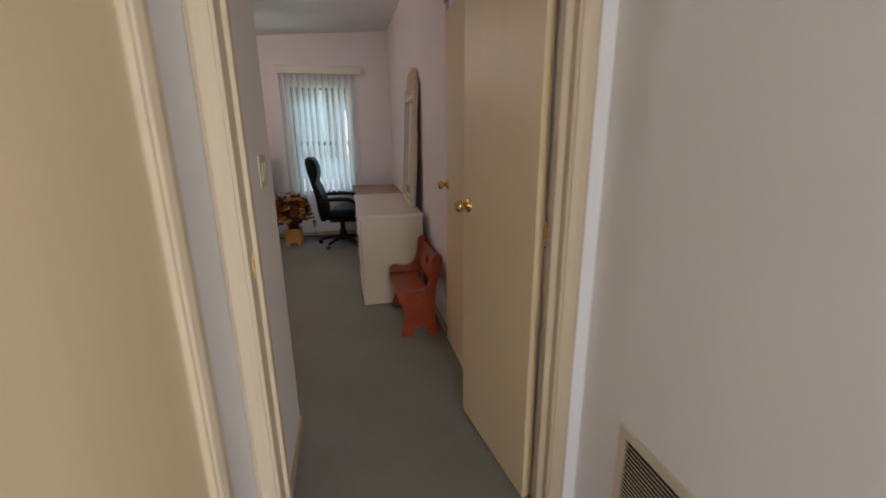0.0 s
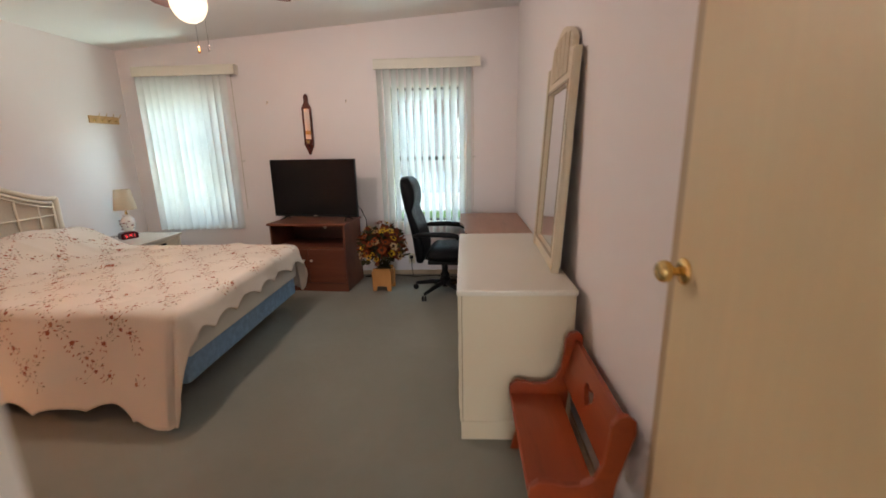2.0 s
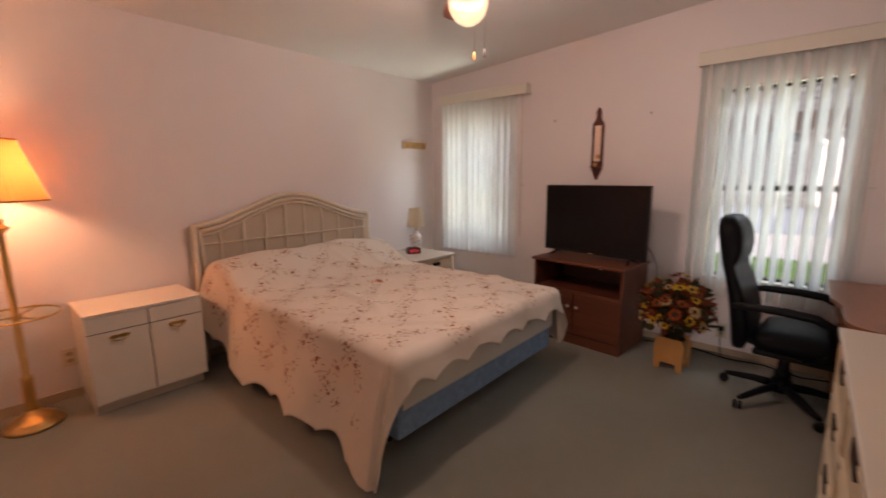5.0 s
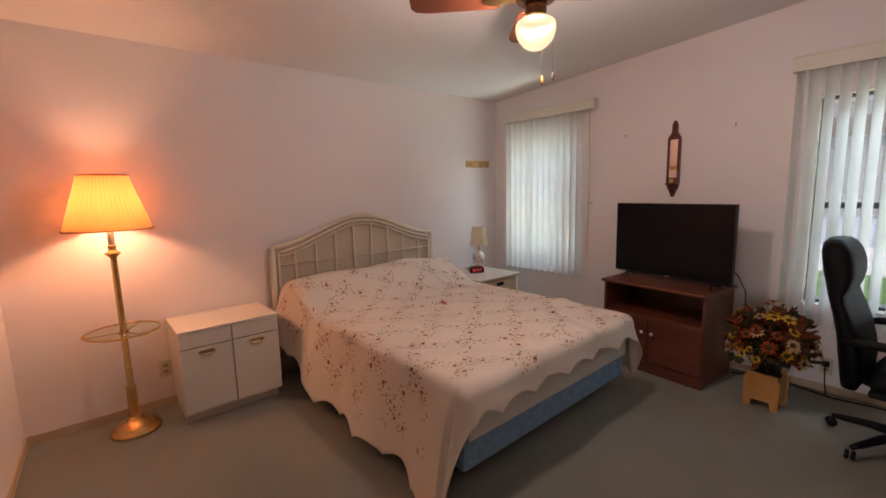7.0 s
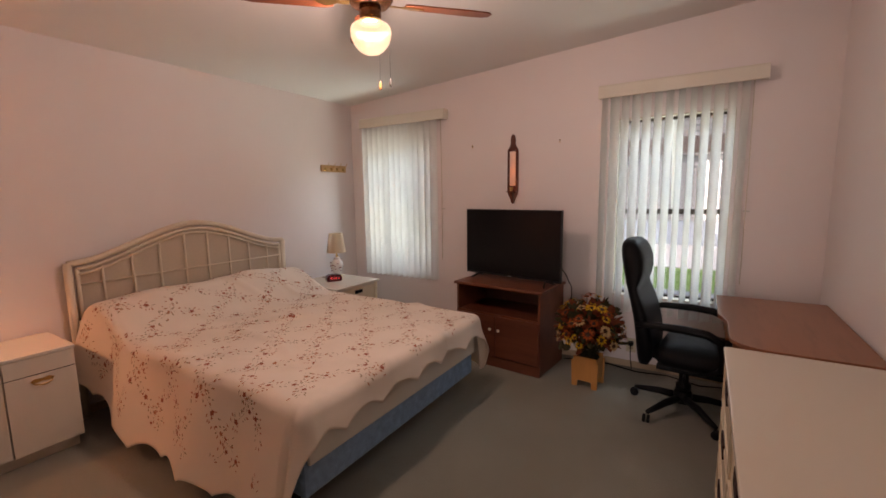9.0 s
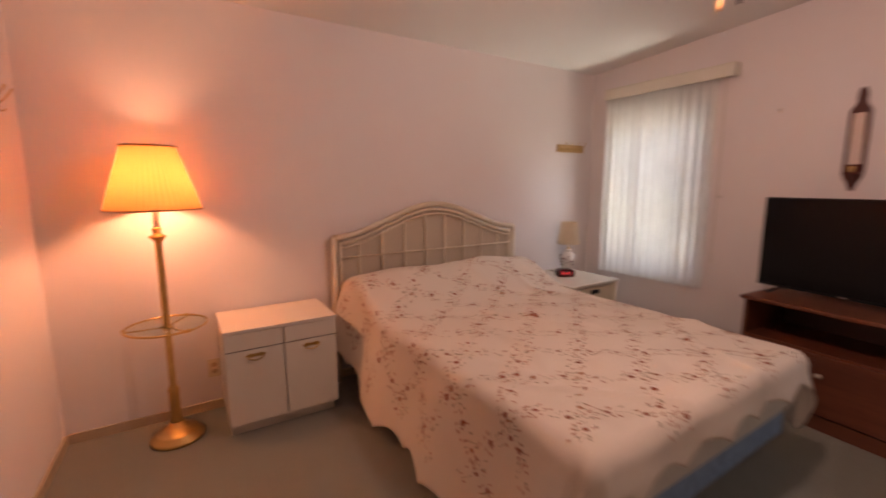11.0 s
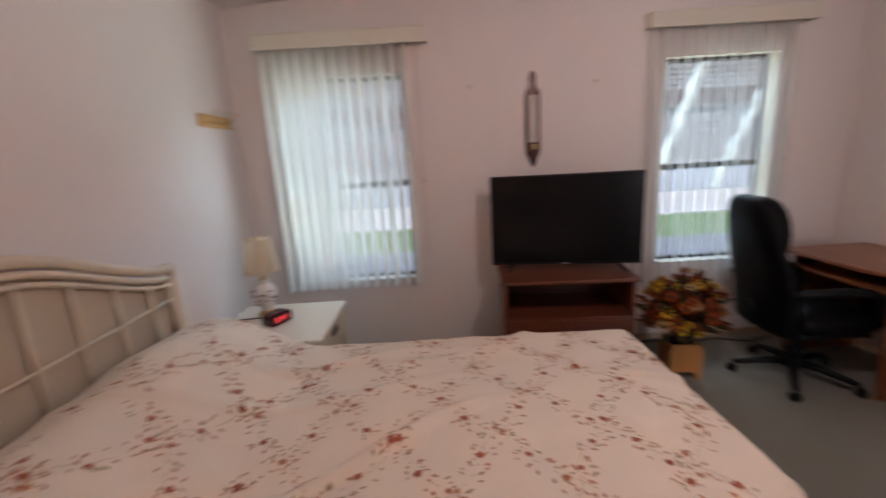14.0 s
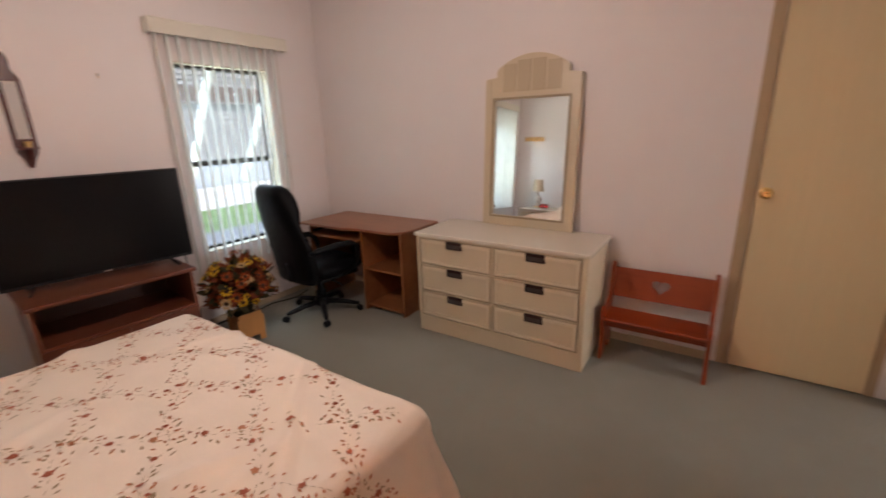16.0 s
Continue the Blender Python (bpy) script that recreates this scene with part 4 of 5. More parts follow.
# ---- flowers in a wooden planter ----
def planter():
    p = thing("flower_planter", "ochre wooden planter full of dried sunflowers and autumn leaves", "flower arrangement", pose(-0.81, 5.44, 0, 0, 0, -6))
    side = [(-0.095, 0.0), (-0.055, 0.0), (-0.05, 0.05), (0.05, 0.05), (0.055, 0.0), (0.095, 0.0), (0.10, 0.20), (0.085, 0.205), (0.085, 0.235), (-0.085, 0.235), (-0.085, 0.205), (-0.10, 0.20)]
    for y in (-0.085, 0.072):
        part("front_board", slab(side, 0.013, "xz", y, bevel=0.0015), OCHRE, p)
    for x in (-0.087, 0.074):
        part("side_board", boxes((x, x + 0.013, -0.0715, 0.0715, 0.05, 0.215), bevel=0.0015), OCHRE, p)
    part("bottom_board", boxes((-0.073, 0.073, -0.0715, 0.0715, 0.055, 0.067)), OCHRE, p)
    part("moss", moved(rounded_pad(0.146, 0.142, 0.05, 0.01, 6), pose(0, 0, 0.205)), LEAF, p)
    rnd = random.Random(11)
    stems = bmesh.new()
    leaves, brown = bmesh.new(), bmesh.new()
    heads = []
    for i in range(78):
        th = rnd.uniform(0, 2 * math.pi)
        el = math.acos(rnd.uniform(-0.12, 1.0))
        r = rnd.uniform(0.19, 0.27)
        tip = Vector((math.sin(el) * math.cos(th) * r * 0.98, max(-0.26, min(0.24, math.sin(el) * math.sin(th) * r * 0.88)), 0.46 + math.cos(el) * r * 1.15 - 0.07))
        base = Vector((rnd.uniform(-0.05, 0.05), rnd.uniform(-0.05, 0.05), 0.2))
        add_tube(stems, [base, base.lerp(tip, 0.5) + Vector((0, 0, 0.05)), tip], 0.0025, 5)
        heads.append((tip, (tip - Vector((0, 0, 0.36))).normalized()))

    def add_leaf(bm, at, d, size, wide):
        u = d.cross(Vector((rnd.uniform(-1, 1), rnd.uniform(-1, 1), rnd.uniform(-1, 1)))).normalized()
        n = d.cross(u)
        pts = [at, at + d * size * 0.35 + u * size * wide, at + d * size * 0.75 + u * size * wide * 0.7 + n * size * 0.08, at + d * size, at + d * size * 0.75 - u * size * wide * 0.7 + n * size * 0.08, at + d * size * 0.35 - u * size * wide]
        mid = bm.verts.new(at + d * size * 0.5 - n * size * 0.06)
        vs = [bm.verts.new(q) for q in pts]
        for k in range(6):
            bm.faces.new((vs[k], vs[(k + 1) % 6], mid))

    for i in range(640):
        th, el = rnd.uniform(0, 2 * math.pi), math.acos(rnd.uniform(-0.3, 0.95))
        d = Vector((math.sin(el) * math.cos(th), math.sin(el) * math.sin(th), math.cos(el)))
        r = rnd.uniform(0.05, 0.22)
        at = Vector((d.x * r, d.y * r * 0.9, 0.40 + d.z * r * 1.1))
        dd = (d + Vector((rnd.uniform(-0.7, 0.7), rnd.uniform(-0.7, 0.7), rnd.uniform(-0.6, 0.5)))).normalized()
        add_leaf(leaves if i % 5 < 2 else brown, at, dd, rnd.uniform(0.05, 0.095), rnd.uniform(0.22, 0.36))
    tagged(part("foliage_stalk", stems, LEAF, p), kind="stuff")
    tagged(part("leaves", leaves, LEAF, p, "dull green dried leaves"), kind="stuff")
    tagged(part("autumn_leaves", brown, LEAF_B, p, "russet autumn leaves"), kind="stuff")
    for i, (tip, d) in enumerate(heads):
        top = tip.z > 0.60
        kind = PETAL_Y if (top and i % 2 == 0) or i % 6 == 0 else PETAL_R if i % 3 == 1 else PETAL_B if i % 3 == 2 else PETAL_Y
        size = rnd.uniform(0.025, 0.048)
        m = Matrix.Translation(tip) @ d.to_track_quat("Z", "Y").to_matrix().to_4x4()
        bm = bmesh.new()
        count = 11
        for k in range(count):
            a = 2 * math.pi * k / count + rnd.uniform(-0.1, 0.1)
            e = Vector((math.cos(a), math.sin(a), rnd.uniform(0.0, 0.35)))
            s = Vector((-math.sin(a), math.cos(a), 0))
            v = [bm.verts.new(q * size) for q in (e * 0.25, e * 0.65 + s * 0.17, e * 1.05 + Vector((0, 0, -0.1)), e * 0.65 - s * 0.17)]
            bm.faces.new(v)
        fl = part("flower", moved(bm, m), kind, p)
        part("flower_centre", moved(lathe([(0.36, -0.05), (0.34, 0.08), (0.2, 0.16), (0.0, 0.18)], 10), m @ Matrix.Diagonal((size, size, size, 1))), SEED, fl)
    return p


planter()


# ---- wall sconce and nails ----
def sconce():
    s = thing("wall_sconce", "dark mahogany wall sconce with a narrow mirror and candle shelf", "sconce", pose(-1.64, NORTH - 0.001, 1.357))
    half = [(0.0, 0.0), (0.012, 0.006), (0.02, 0.03), (0.032, 0.06), (0.046, 0.085), (0.052, 0.12), (0.052, 0.475), (0.046, 0.50), (0.032, 0.52), (0.022, 0.545), (0.024, 0.575), (0.022, 0.60), (0.012, 0.622), (0.0, 0.63)]
    out = half + [(-x, z) for x, z in reversed(half[1:-1])]
    part("back_board", slab(out, -0.016, "xz", 0.0, bevel=0.002), MAHOGANY, s)
    part("mirror_glass", boxes((-0.030, 0.030, -0.0195, -0.0165, 0.165, 0.475)), MIRROR, s, "narrow mirror strip")
    for x in (-0.049, 0.031):
        part("side_rail", boxes((x, x + 0.018, -0.026, -0.0165, 0.12, 0.49), bevel=0.002), MAHOGANY, s)
    part("candle_shelf", slab([(-0.048, -0.017), (0.048, -0.017), (0.046, -0.06), (0.030, -0.082), (-0.030, -0.082), (-0.046, -0.06)], 0.014, "xy", 0.105, bevel=0.003), MAHOGANY, s)
    part("shelf_bracket", slab([(-0.017, 0.105), (-0.07, 0.105), (-0.05, 0.07), (-0.025, 0.045), (-0.017, 0.02)], 0.02, "yz", -0.01), MAHOGANY, s)
    part("candle_cup", lathe([(0.014, 0.0), (0.016, 0.004), (0.012, 0.01), (0.017, 0.02), (0.017, 0.034), (0.013, 0.034), (0.013, 0.02), (0.0, 0.02)], 16, (0, -0.048, 0.119)), BRASS_OLD, s)
    return s


sconce()
for x, z in ((-2.058, 1.905), (-1.212, 1.895)):
    n = thing("wall_hook", "small dark picture nail in the wall", "hook", pose(x, NORTH - 0.001, z), group="picture nails")
    part("nail", tube([(0, 0.0, 0), (0, -0.014, 0.004), (0, -0.022, 0.008)], 0.003, 6), SLOT, n)
    part("hook", tube([(0, -0.003, 0.016), (0, -0.004, -0.004), (0, -0.012, -0.014), (0, -0.018, -0.006)], 0.0028, 6), BRASS_OLD, n)


# ---- coat racks ----
def coat_rack(m, mat, label):
    r = thing("coat_rack", label, "coat rack", m, group="coat racks")
    part("rack_board", slab([(-0.18, 0.006), (-0.174, 0.0), (0.174, 0.0), (0.18, 0.006), (0.18, 0.066), (0.174, 0.072), (-0.174, 0.072), (-0.18, 0.066)], -0.016, "xz", 0.0, bevel=0.002), mat, r)
    for x in (-0.13, -0.043, 0.043, 0.13):
        h = part("double_hook", tube([(x, -0.017, 0.028), (x, -0.035, 0.030), (x, -0.055, 0.046), (x, -0.075, 0.074), (x, -0.085, 0.092)], [0.0035, 0.0035, 0.003, 0.003, 0.004], 7), BRASS, r, "brass hook")
        part("lower_hook", tube([(x, -0.03, 0.030), (x, -0.034, 0.008), (x, -0.045, -0.003), (x, -0.056, 0.008)], [0.003, 0.003, 0.003, 0.0042], 7), BRASS, h)
        part("hook_plate", moved(lathe([(0.015, 0.0), (0.014, 0.002), (0.0, 0.0028)], 14), pose(x, -0.0162, 0.030, 90, 0, 0)), BRASS, h)
    return r


coat_rack(pose(WEST + 0.0008, 5.635, 1.712, 0, 0, 90), RACKWOOD_X, "light oak coat rack with brass hooks near the window corner")
coat_rack(pose(-3.11, SOUTH + 0.0008, 1.715, 0, 0, 180), RACKWOOD_X, "light oak coat rack with brass hooks by the floor lamp")


# ---- bed ----
BX0, BX1, BY0, BY1, TOP = -3.545, -1.455, 3.32, 4.84, 0.60


def bed():
    b = thing("bed", "made queen bed with a blue box spring on castors", "bed")
    part("box_spring", boxes((BX0, BX1 - 0.03, BY0 + 0.01, BY1 - 0.01, 0.175, 0.358), bevel=0.02), TICKING, b, "blue patterned box spring")
    part("mattress", moved(rounded_pad(BX1 - BX0 - 0.02, BY1 - BY0 - 0.02, 0.235, 0.0, 16), pose((BX0 + BX1) / 2, (BY0 + BY1) / 2, 0.472)), SHEET, b, "off-white mattress and sheet")
    hemmed = part("sheet_edge", boxes((BX1 - 0.025, BX1 - 0.004, BY0 + 0.02, BY1 - 0.02, 0.335, 0.53), bevel=0.01), SHEET, b)
    for x in (-3.42, -1.87):
        part("frame_rail", boxes((x - 0.015, x + 0.015, BY0 + 0.02, BY1 - 0.02, 0.145, 0.1745)), BLACK, b)
        for y in (BY0 + 0.03, BY1 - 0.03):
            leg = part("bed_leg", tube([(x, y, 0.156), (x, y, 0.045)], 0.02, 10), BLACK, b)
            part("castor", moved(lathe([(0.012, -0.012), (0.024, -0.011), (0.024, 0.011), (0.012, 0.012)], 14), pose(x, y, 0.024, 90, 0, 0)), BLACK, leg)
    part("side_rail", boxes((BX0, BX1 - 0.1, BY0 + 0.012, BY0 + 0.04, 0.145, 0.173)), BLACK, b)
    part("side_rail", boxes((BX0, BX1 - 0.1, BY1 - 0.04, BY1 - 0.012, 0.145, 0.173)), BLACK, b)
    return b


bed()


def headboard():
    h = thing("headboard", "cream rattan headboard with a curved top rail and woven cane panel", "headboard")
    y0, y1, x = 3.245, 4.865, -3.575

    def top(y, drop=0.0):
        u = (y - y0) / (y1 - y0)
        s = min(1.0, max(0.0, (0.5 - abs(u - 0.5)) / 0.5))
        k = s * s * (3 - 2 * s)
        return 1.045 + 0.215 * k - drop

    ys = [y0 + (y1 - y0) * i / 36 for i in range(37)]
    part("top_rail", tube([(x, y, top(y)) for y in ys], 0.021, 12), RATTAN, h)
    part("under_rail", tube([(x + 0.008, y, top(y, 0.042)) for y in ys[1:-1]], 0.013, 10), RATTAN, h)
    part("inner_rail", tube([(x + 0.012, y, top(y, 0.075)) for y in ys[1:-1]], 0.009, 8), RATTAN, h)
    for y in (y0, y1):
        part("post", tube([(x, y, 0.0), (x, y, 0.5), (x, y, 1.05)], 0.024, 12), RATTAN, h)
        s = 1 if y == y0 else -1
        part("inner_post", tube([(x + 0.008, y + s * 0.045, 0.60), (x + 0.008, y + s * 0.045, top(y + s * 0.045, 0.04))], 0.012, 10), RATTAN, h)
    part("bottom_rail", tube([(x, y0, 0.615), (x, y1, 0.615)], 0.018, 10), RATTAN, h)
    part("lower_bead", tube([(x + 0.008, y0 + 0.02, 0.655), (x + 0.008, y1 - 0.02, 0.655)], 0.010, 8), RATTAN, h)
    n = 9
    for i in range(1, n):
        y = y0 + (y1 - y0) * i / n
        part("spindle", tube([(x + 0.012, y, 0.63), (x + 0.012, y, top(y, 0.06))], 0.009, 8), RATTAN, h)
    part("cross_bead", tube([(x + 0.014, y0 + 0.05, 0.905), (x + 0.014, y1 - 0.05, 0.905)], 0.006, 8), RATTAN, h)
    pts = [(y0 + 0.02, 0.62), (y1 - 0.02, 0.62)] + [(y, top(y, 0.03)) for y in reversed(ys[1:-1])]
    part("cane_panel", slab(pts, 0.006, "yz", x - 0.014), CANE, h, "woven cane infill")
    return h


headboard()


# quilt: one sheet laid over the bed; u runs from the head to the foot, v across the bed
FOOT_HANG, NEAR_HANG, FAR_HANG = 0.185, 0.55, 0.47
ULEN, VLEN = BX1 - BX0, BY1 - BY0


def quilt_top(x, y):
    t = max(0.0, min(1.0, (-2.88 - x) / 0.50))
    rise = t * t * (3 - 2 * t)
    pil = 0.92 + 0.20 * math.exp(-((y - 3.66) / 0.32) ** 2) + 0.24 * math.exp(-((y - 4.40) / 0.24) ** 2)
    end = max(0.0, min(1.0, (x - BX0) / 0.14))
    end = end ** 0.5
    z = TOP + 0.022 + 0.185 * rise * pil * (0.70 + 0.30 * end)
    z += 0.010 * noise.noise(Vector((x * 2.2, y * 2.2, 0.3))) + 0.005 * noise.noise(Vector((x * 7, y * 7, 4.0)))
    for x0, y0, slope, tall, wide, reach in ((-2.55, 4.05, 0.55, 0.022, 0.030, 0.40), (-2.35, 3.75, -0.35, 0.014, 0.028, 0.45), (-2.75, 4.62, 0.15, 0.020, 0.030, 0.45),
                                             (-1.75, 3.60, 0.8, 0.012, 0.024, 0.35), (-1.55, 4.40, -0.6, 0.013, 0.026, 0.40), (-2.05, 4.75, 0.3, 0.012, 0.022, 0.45), (-2.2, 3.45, 0.2, 0.008, 0.02, 0.4)):
        bend = y0 + slope * (x - x0) + 0.05 * math.sin((x - x0) * 6)
        z += 1.3 * tall * math.exp(-((y - bend) / wide) ** 2 - ((x - x0) / reach) ** 2)
    z += 0.010 * math.exp(-((y - 4.30 - 0.30 * (x + 2.9)) / 0.03) ** 2) * max(0.0, min(1.0, (-1.9 - x) / 0.5))
    return z


def hang(d, r, flare):
    """How far out and down a hanging cloth goes, d past the start of the bend."""
    if d <= 0:
        return 0.0, 0.0
    bend = r * math.pi / 2
    if d < bend:
        return r * math.sin(d / r), r * (1 - math.cos(d / r))
    return r + flare * (d - bend), r + (d - bend)


def quilt_point(u, v, lift=0.0):
    """The quilt's surface at u metres from the head and v metres from the near edge of the bed."""
    a = max(0.0, u - (ULEN - 0.03))
    near = v < VLEN / 2
    b = max(0.0, (0.03 - v) if near else (v - VLEN + 0.03))
    x = BX0 + min(u, ULEN - 0.03)
    y = BY0 + max(0.03, min(v, VLEN - 0.03))
    z = quilt_top(x, y)
    r = math.hypot(a, b)
    if a > 0 and b > 0:
        # the cloth's corner is cut round, so that it hangs as a broad tongue
        co, si, side = a / r, b / r, NEAR_HANG if near else FAR_HANG
        square = min((FOOT_HANG + 0.03) / co, (side + 0.03) / si)
        full = ((co / (FOOT_HANG + 0.03)) ** 2.3 + (si / (side + 0.03)) ** 2.3) ** (-1 / 2.3)
        r *= full / square
    if r > 0:
        ph = math.atan2(b, a)
        wave = 0.030 * math.sin(u * 9.5 + 1.2) * min(1.0, b / 0.25) if a == 0 else 0.010 * math.sin(v * 11) * min(1.0, a / 0.15)
        corner = math.sin(2 * ph) if a > 0 and b > 0 else 0.0
        out, down = hang(r, 0.065 + 0.03 * corner, 0.20 + 0.16 * corner)
        out += wave * min(1.0, r / 0.15)
        x += out * math.cos(ph) * (1 - 0.2 * corner)
        y += out * math.sin(ph) * (-1 if near else 1)
        z -= down
    return Vector((x, y, max(z, 0.03) + 0.0))


def quilt_normal(u, v):
    e = 0.004
    p = quilt_point(u, v)
    n = (quilt_point(u + e, v) - p).cross(quilt_point(u, v + e) - p)
    return n.normalized() if n.length > 1e-12 else Vector((0, 0, 1))


def hem(s, amp, wave):
    return amp * abs(math.sin(math.pi * s / wave)) ** 0.7


def quilt():
    q = thing("bedspread", "cream cotton bedspread with embroidered red flower lattice and scalloped hem", "bedspread")
    nu, nv = 150, 150
    bm = bmesh.new()
    grid = []
    for i in range(nu + 1):
        row = []
        for j in range(nv + 1):
            s, t = i / nu, j / nv
            v = -NEAR_HANG + (VLEN + NEAR_HANG + FAR_HANG) * t
            u = (ULEN + FOOT_HANG) * s
            # scalloped outer edges
            if t < 0.5:
                edge = 1 - hem(u, 0.045, 0.26) / NEAR_HANG * max(0.0, min(1.0, (ULEN - 0.12 - u) / 0.12))
                k = max(0.0, min(1.0, (u - ULEN + 0.40) / 0.24))
                v = v * (edge + 0.13 * k * k * (3 - 2 * k)) if v < 0 else v
            else:
                edge = 1 - hem(u, 0.045, 0.26) / FAR_HANG * max(0.0, min(1.0, (ULEN + 0.02 - u) / 0.1))
                v = VLEN + (v - VLEN) * edge if v > VLEN else v
            if u > ULEN:
                u = ULEN + (u - ULEN) * (1 - hem(v + 0.1, 0.05, 0.27) / FOOT_HANG * max(0.0, min(1.0, (v + 0.02) / 0.1, (VLEN + 0.02 - v) / 0.1)))
            row.append(bm.verts.new(quilt_point(u, v)))
        grid.append(row)
    for i in range(nu):
        for j in range(nv):
            f = bm.faces.new((grid[i][j], grid[i + 1][j], grid[i + 1][j + 1], grid[i][j + 1]))
            f.smooth = True
    cover = part("cover", bm, QUILT, q)
    mod = cover.modifiers.new("thickness", "SOLIDIFY")
    mod.thickness, mod.offset = 0.006, -1.0
    # embroidery: two families of vines with leaves, buds and flowers
    rnd = random.Random(5)
    threads = {"vine": bmesh.new(), "flower": bmesh.new(), "bud": bmesh.new()}

    def stitch(bm, u, v, ang, length, width, lift=0.0022):
        c, s = math.cos(ang), math.sin(ang)
        pts = []
        for du, dv in ((0, 0), (0.5, 0.5), (1, 0), (0.5, -0.5)):
            uu, vv = u + c * du * length - s * dv * width, v + s * du * length + c * dv * width
            pts.append(bm.verts.new(quilt_point(uu, vv) + quilt_normal(uu, vv) * lift))
        bm.faces.new(pts)

    def inside(u, v):
        return 0.10 < u < ULEN + FOOT_HANG * 0.15 and -NEAR_HANG * 0.72 < v < VLEN + FAR_HANG * 0.7 and not (u > ULEN - 0.20 and v < 0.03)

    step, cell = 0.021, 0.262
    for fam, ang in ((0, radians(57)), (1, radians(-49))):
        d, nrm = Vector((math.cos(ang), math.sin(ang))), Vector((-math.sin(ang), math.cos(ang)))
        for k in range(-14, 15):
            s = -2.2
            while s < 2.6:
                s += step
                wob = 0.014 * math.sin(s * 22 + k * 1.7 + fam) + 0.010 * noise.noise(Vector((s * 4, k, fam)))
                p = Vector((ULEN / 2, VLEN / 2)) + d * s + nrm * (k * cell + wob)
                if not inside(p.x, p.y):
                    continue
                w = 0.014 * 22 * math.cos(s * 22 + k * 1.7 + fam)
                a = ang + math.atan(w)
                if rnd.random() < 0.7:
                    stitch(threads["vine"], p.x, p.y, a, step * 0.95, 0.0026)
                phase = (s / cell + 0.31 * k + 0.5 * fam) % 1.0
                if 0.82 < phase < 0.90 and rnd.random() < 0.6:
                    continue
                for side in (-1, 1):
                    if rnd.random() > 0.70:
                        continue
                    q0 = p + nrm * side * rnd.uniform(0.006, 0.030) + d * rnd.uniform(-0.01, 0.01)
                    stitch(threads["vine" if rnd.random() < 0.55 else "bud"], q0.x, q0.y, a + side * rnd.uniform(0.3, 1.3), rnd.uniform(0.013, 0.027), rnd.uniform(0.006, 0.011))
                if phase < step / cell:
                    size = rnd.uniform(0.014, 0.019)
                    a0 = rnd.uniform(0, 6.28)
                    for j in range(5):
                        stitch(threads["flower"], p.x, p.y, a0 + j * 1.2566, size * rnd.uniform(0.7, 1.15), size * 0.75, 0.0028)
                    for j in range(3):
                        b1 = rnd.uniform(0, 6.28)
                        stitch(threads["bud"], p.x + 0.034 * math.cos(b1), p.y + 0.034 * math.sin(b1), b1, rnd.uniform(0.012, 0.020), 0.009, 0.0026)
                elif 0.45 < phase < 0.45 + step / cell:
                    size = rnd.uniform(0.010, 0.015)
                    a0 = rnd.uniform(0, 6.28)
                    q0 = p + nrm * rnd.uniform(-0.02, 0.02)
                    for j in range(5):
                        stitch(threads["bud" if k % 2 else "flower"], q0.x, q0.y, a0 + j * 1.2566, size, size * 0.8, 0.0028)
                elif rnd.random() < 0.18:
                    q0 = p + nrm * rnd.uniform(-0.028, 0.028)
                    stitch(threads["bud" if rnd.random() < 0.6 else "flower"], q0.x, q0.y, rnd.uniform(0, 6.28), rnd.uniform(0.012, 0.020), rnd.uniform(0.008, 0.013), 0.0026)
    for nm, mat, lb in (("vine", GREEN_THREAD, "fine olive embroidered vines"), ("flower", RED_THREAD, "brick-red embroidered flowers"), ("bud", RUST_THREAD, "rust-red embroidered buds")):
        tagged(part("embroidery", threads[nm], mat, q, lb), kind="stuff")
    return q


quilt()


# ---- nightstand, lamp, clock ----
def nightstand():
    n = thing("nightstand", "white lacquered nightstand with one drawer and rattan-style legs", "nightstand")
    x0, x1, y0, y1, z = -3.56, -2.955, 4.955, 5.525, 0.60
    part("top", boxes((x0 - 0.01, x1 + 0.012, y0 - 0.012, y1 + 0.012, z - 0.024, z), bevel=0.007), WHITE, n, "glossy white top")
    part("case", boxes((x0, x1 - 0.018, y0 + 0.02, y1 - 0.02, z - 0.21, z - 0.0245), bevel=0.003), WHITE, n)
    dr = part("drawer", boxes((x1 - 0.0175, x1 - 0.003, y0 + 0.055, y1 - 0.055, z - 0.185, z - 0.045), bevel=0.004), CREAM, n)
    ym = (y0 + y1) / 2
    part("drawer_pull", boxes((x1 - 0.0025, x1 + 0.006, ym - 0.05, ym + 0.05, z - 0.095, z - 0.06), bevel=0.003), BLACK, dr, "black pull")
    for x in (x0 + 0.02, x1 - 0.02):
        for y in (y0 + 0.02, y1 - 0.02):
            part("leg", tube([(x, y, 0.0), (x, y, 0.3), (x, y, z - 0.026)], [0.018, 0.020, 0.022], 12), CREAM, n)
    part("lower_shelf", boxes((x0 + 0.03, x1 - 0.03, y0 + 0.03, y1 - 0.03, 0.13, 0.15), bevel=0.003), WHITE, n)
    return n


nightstand()


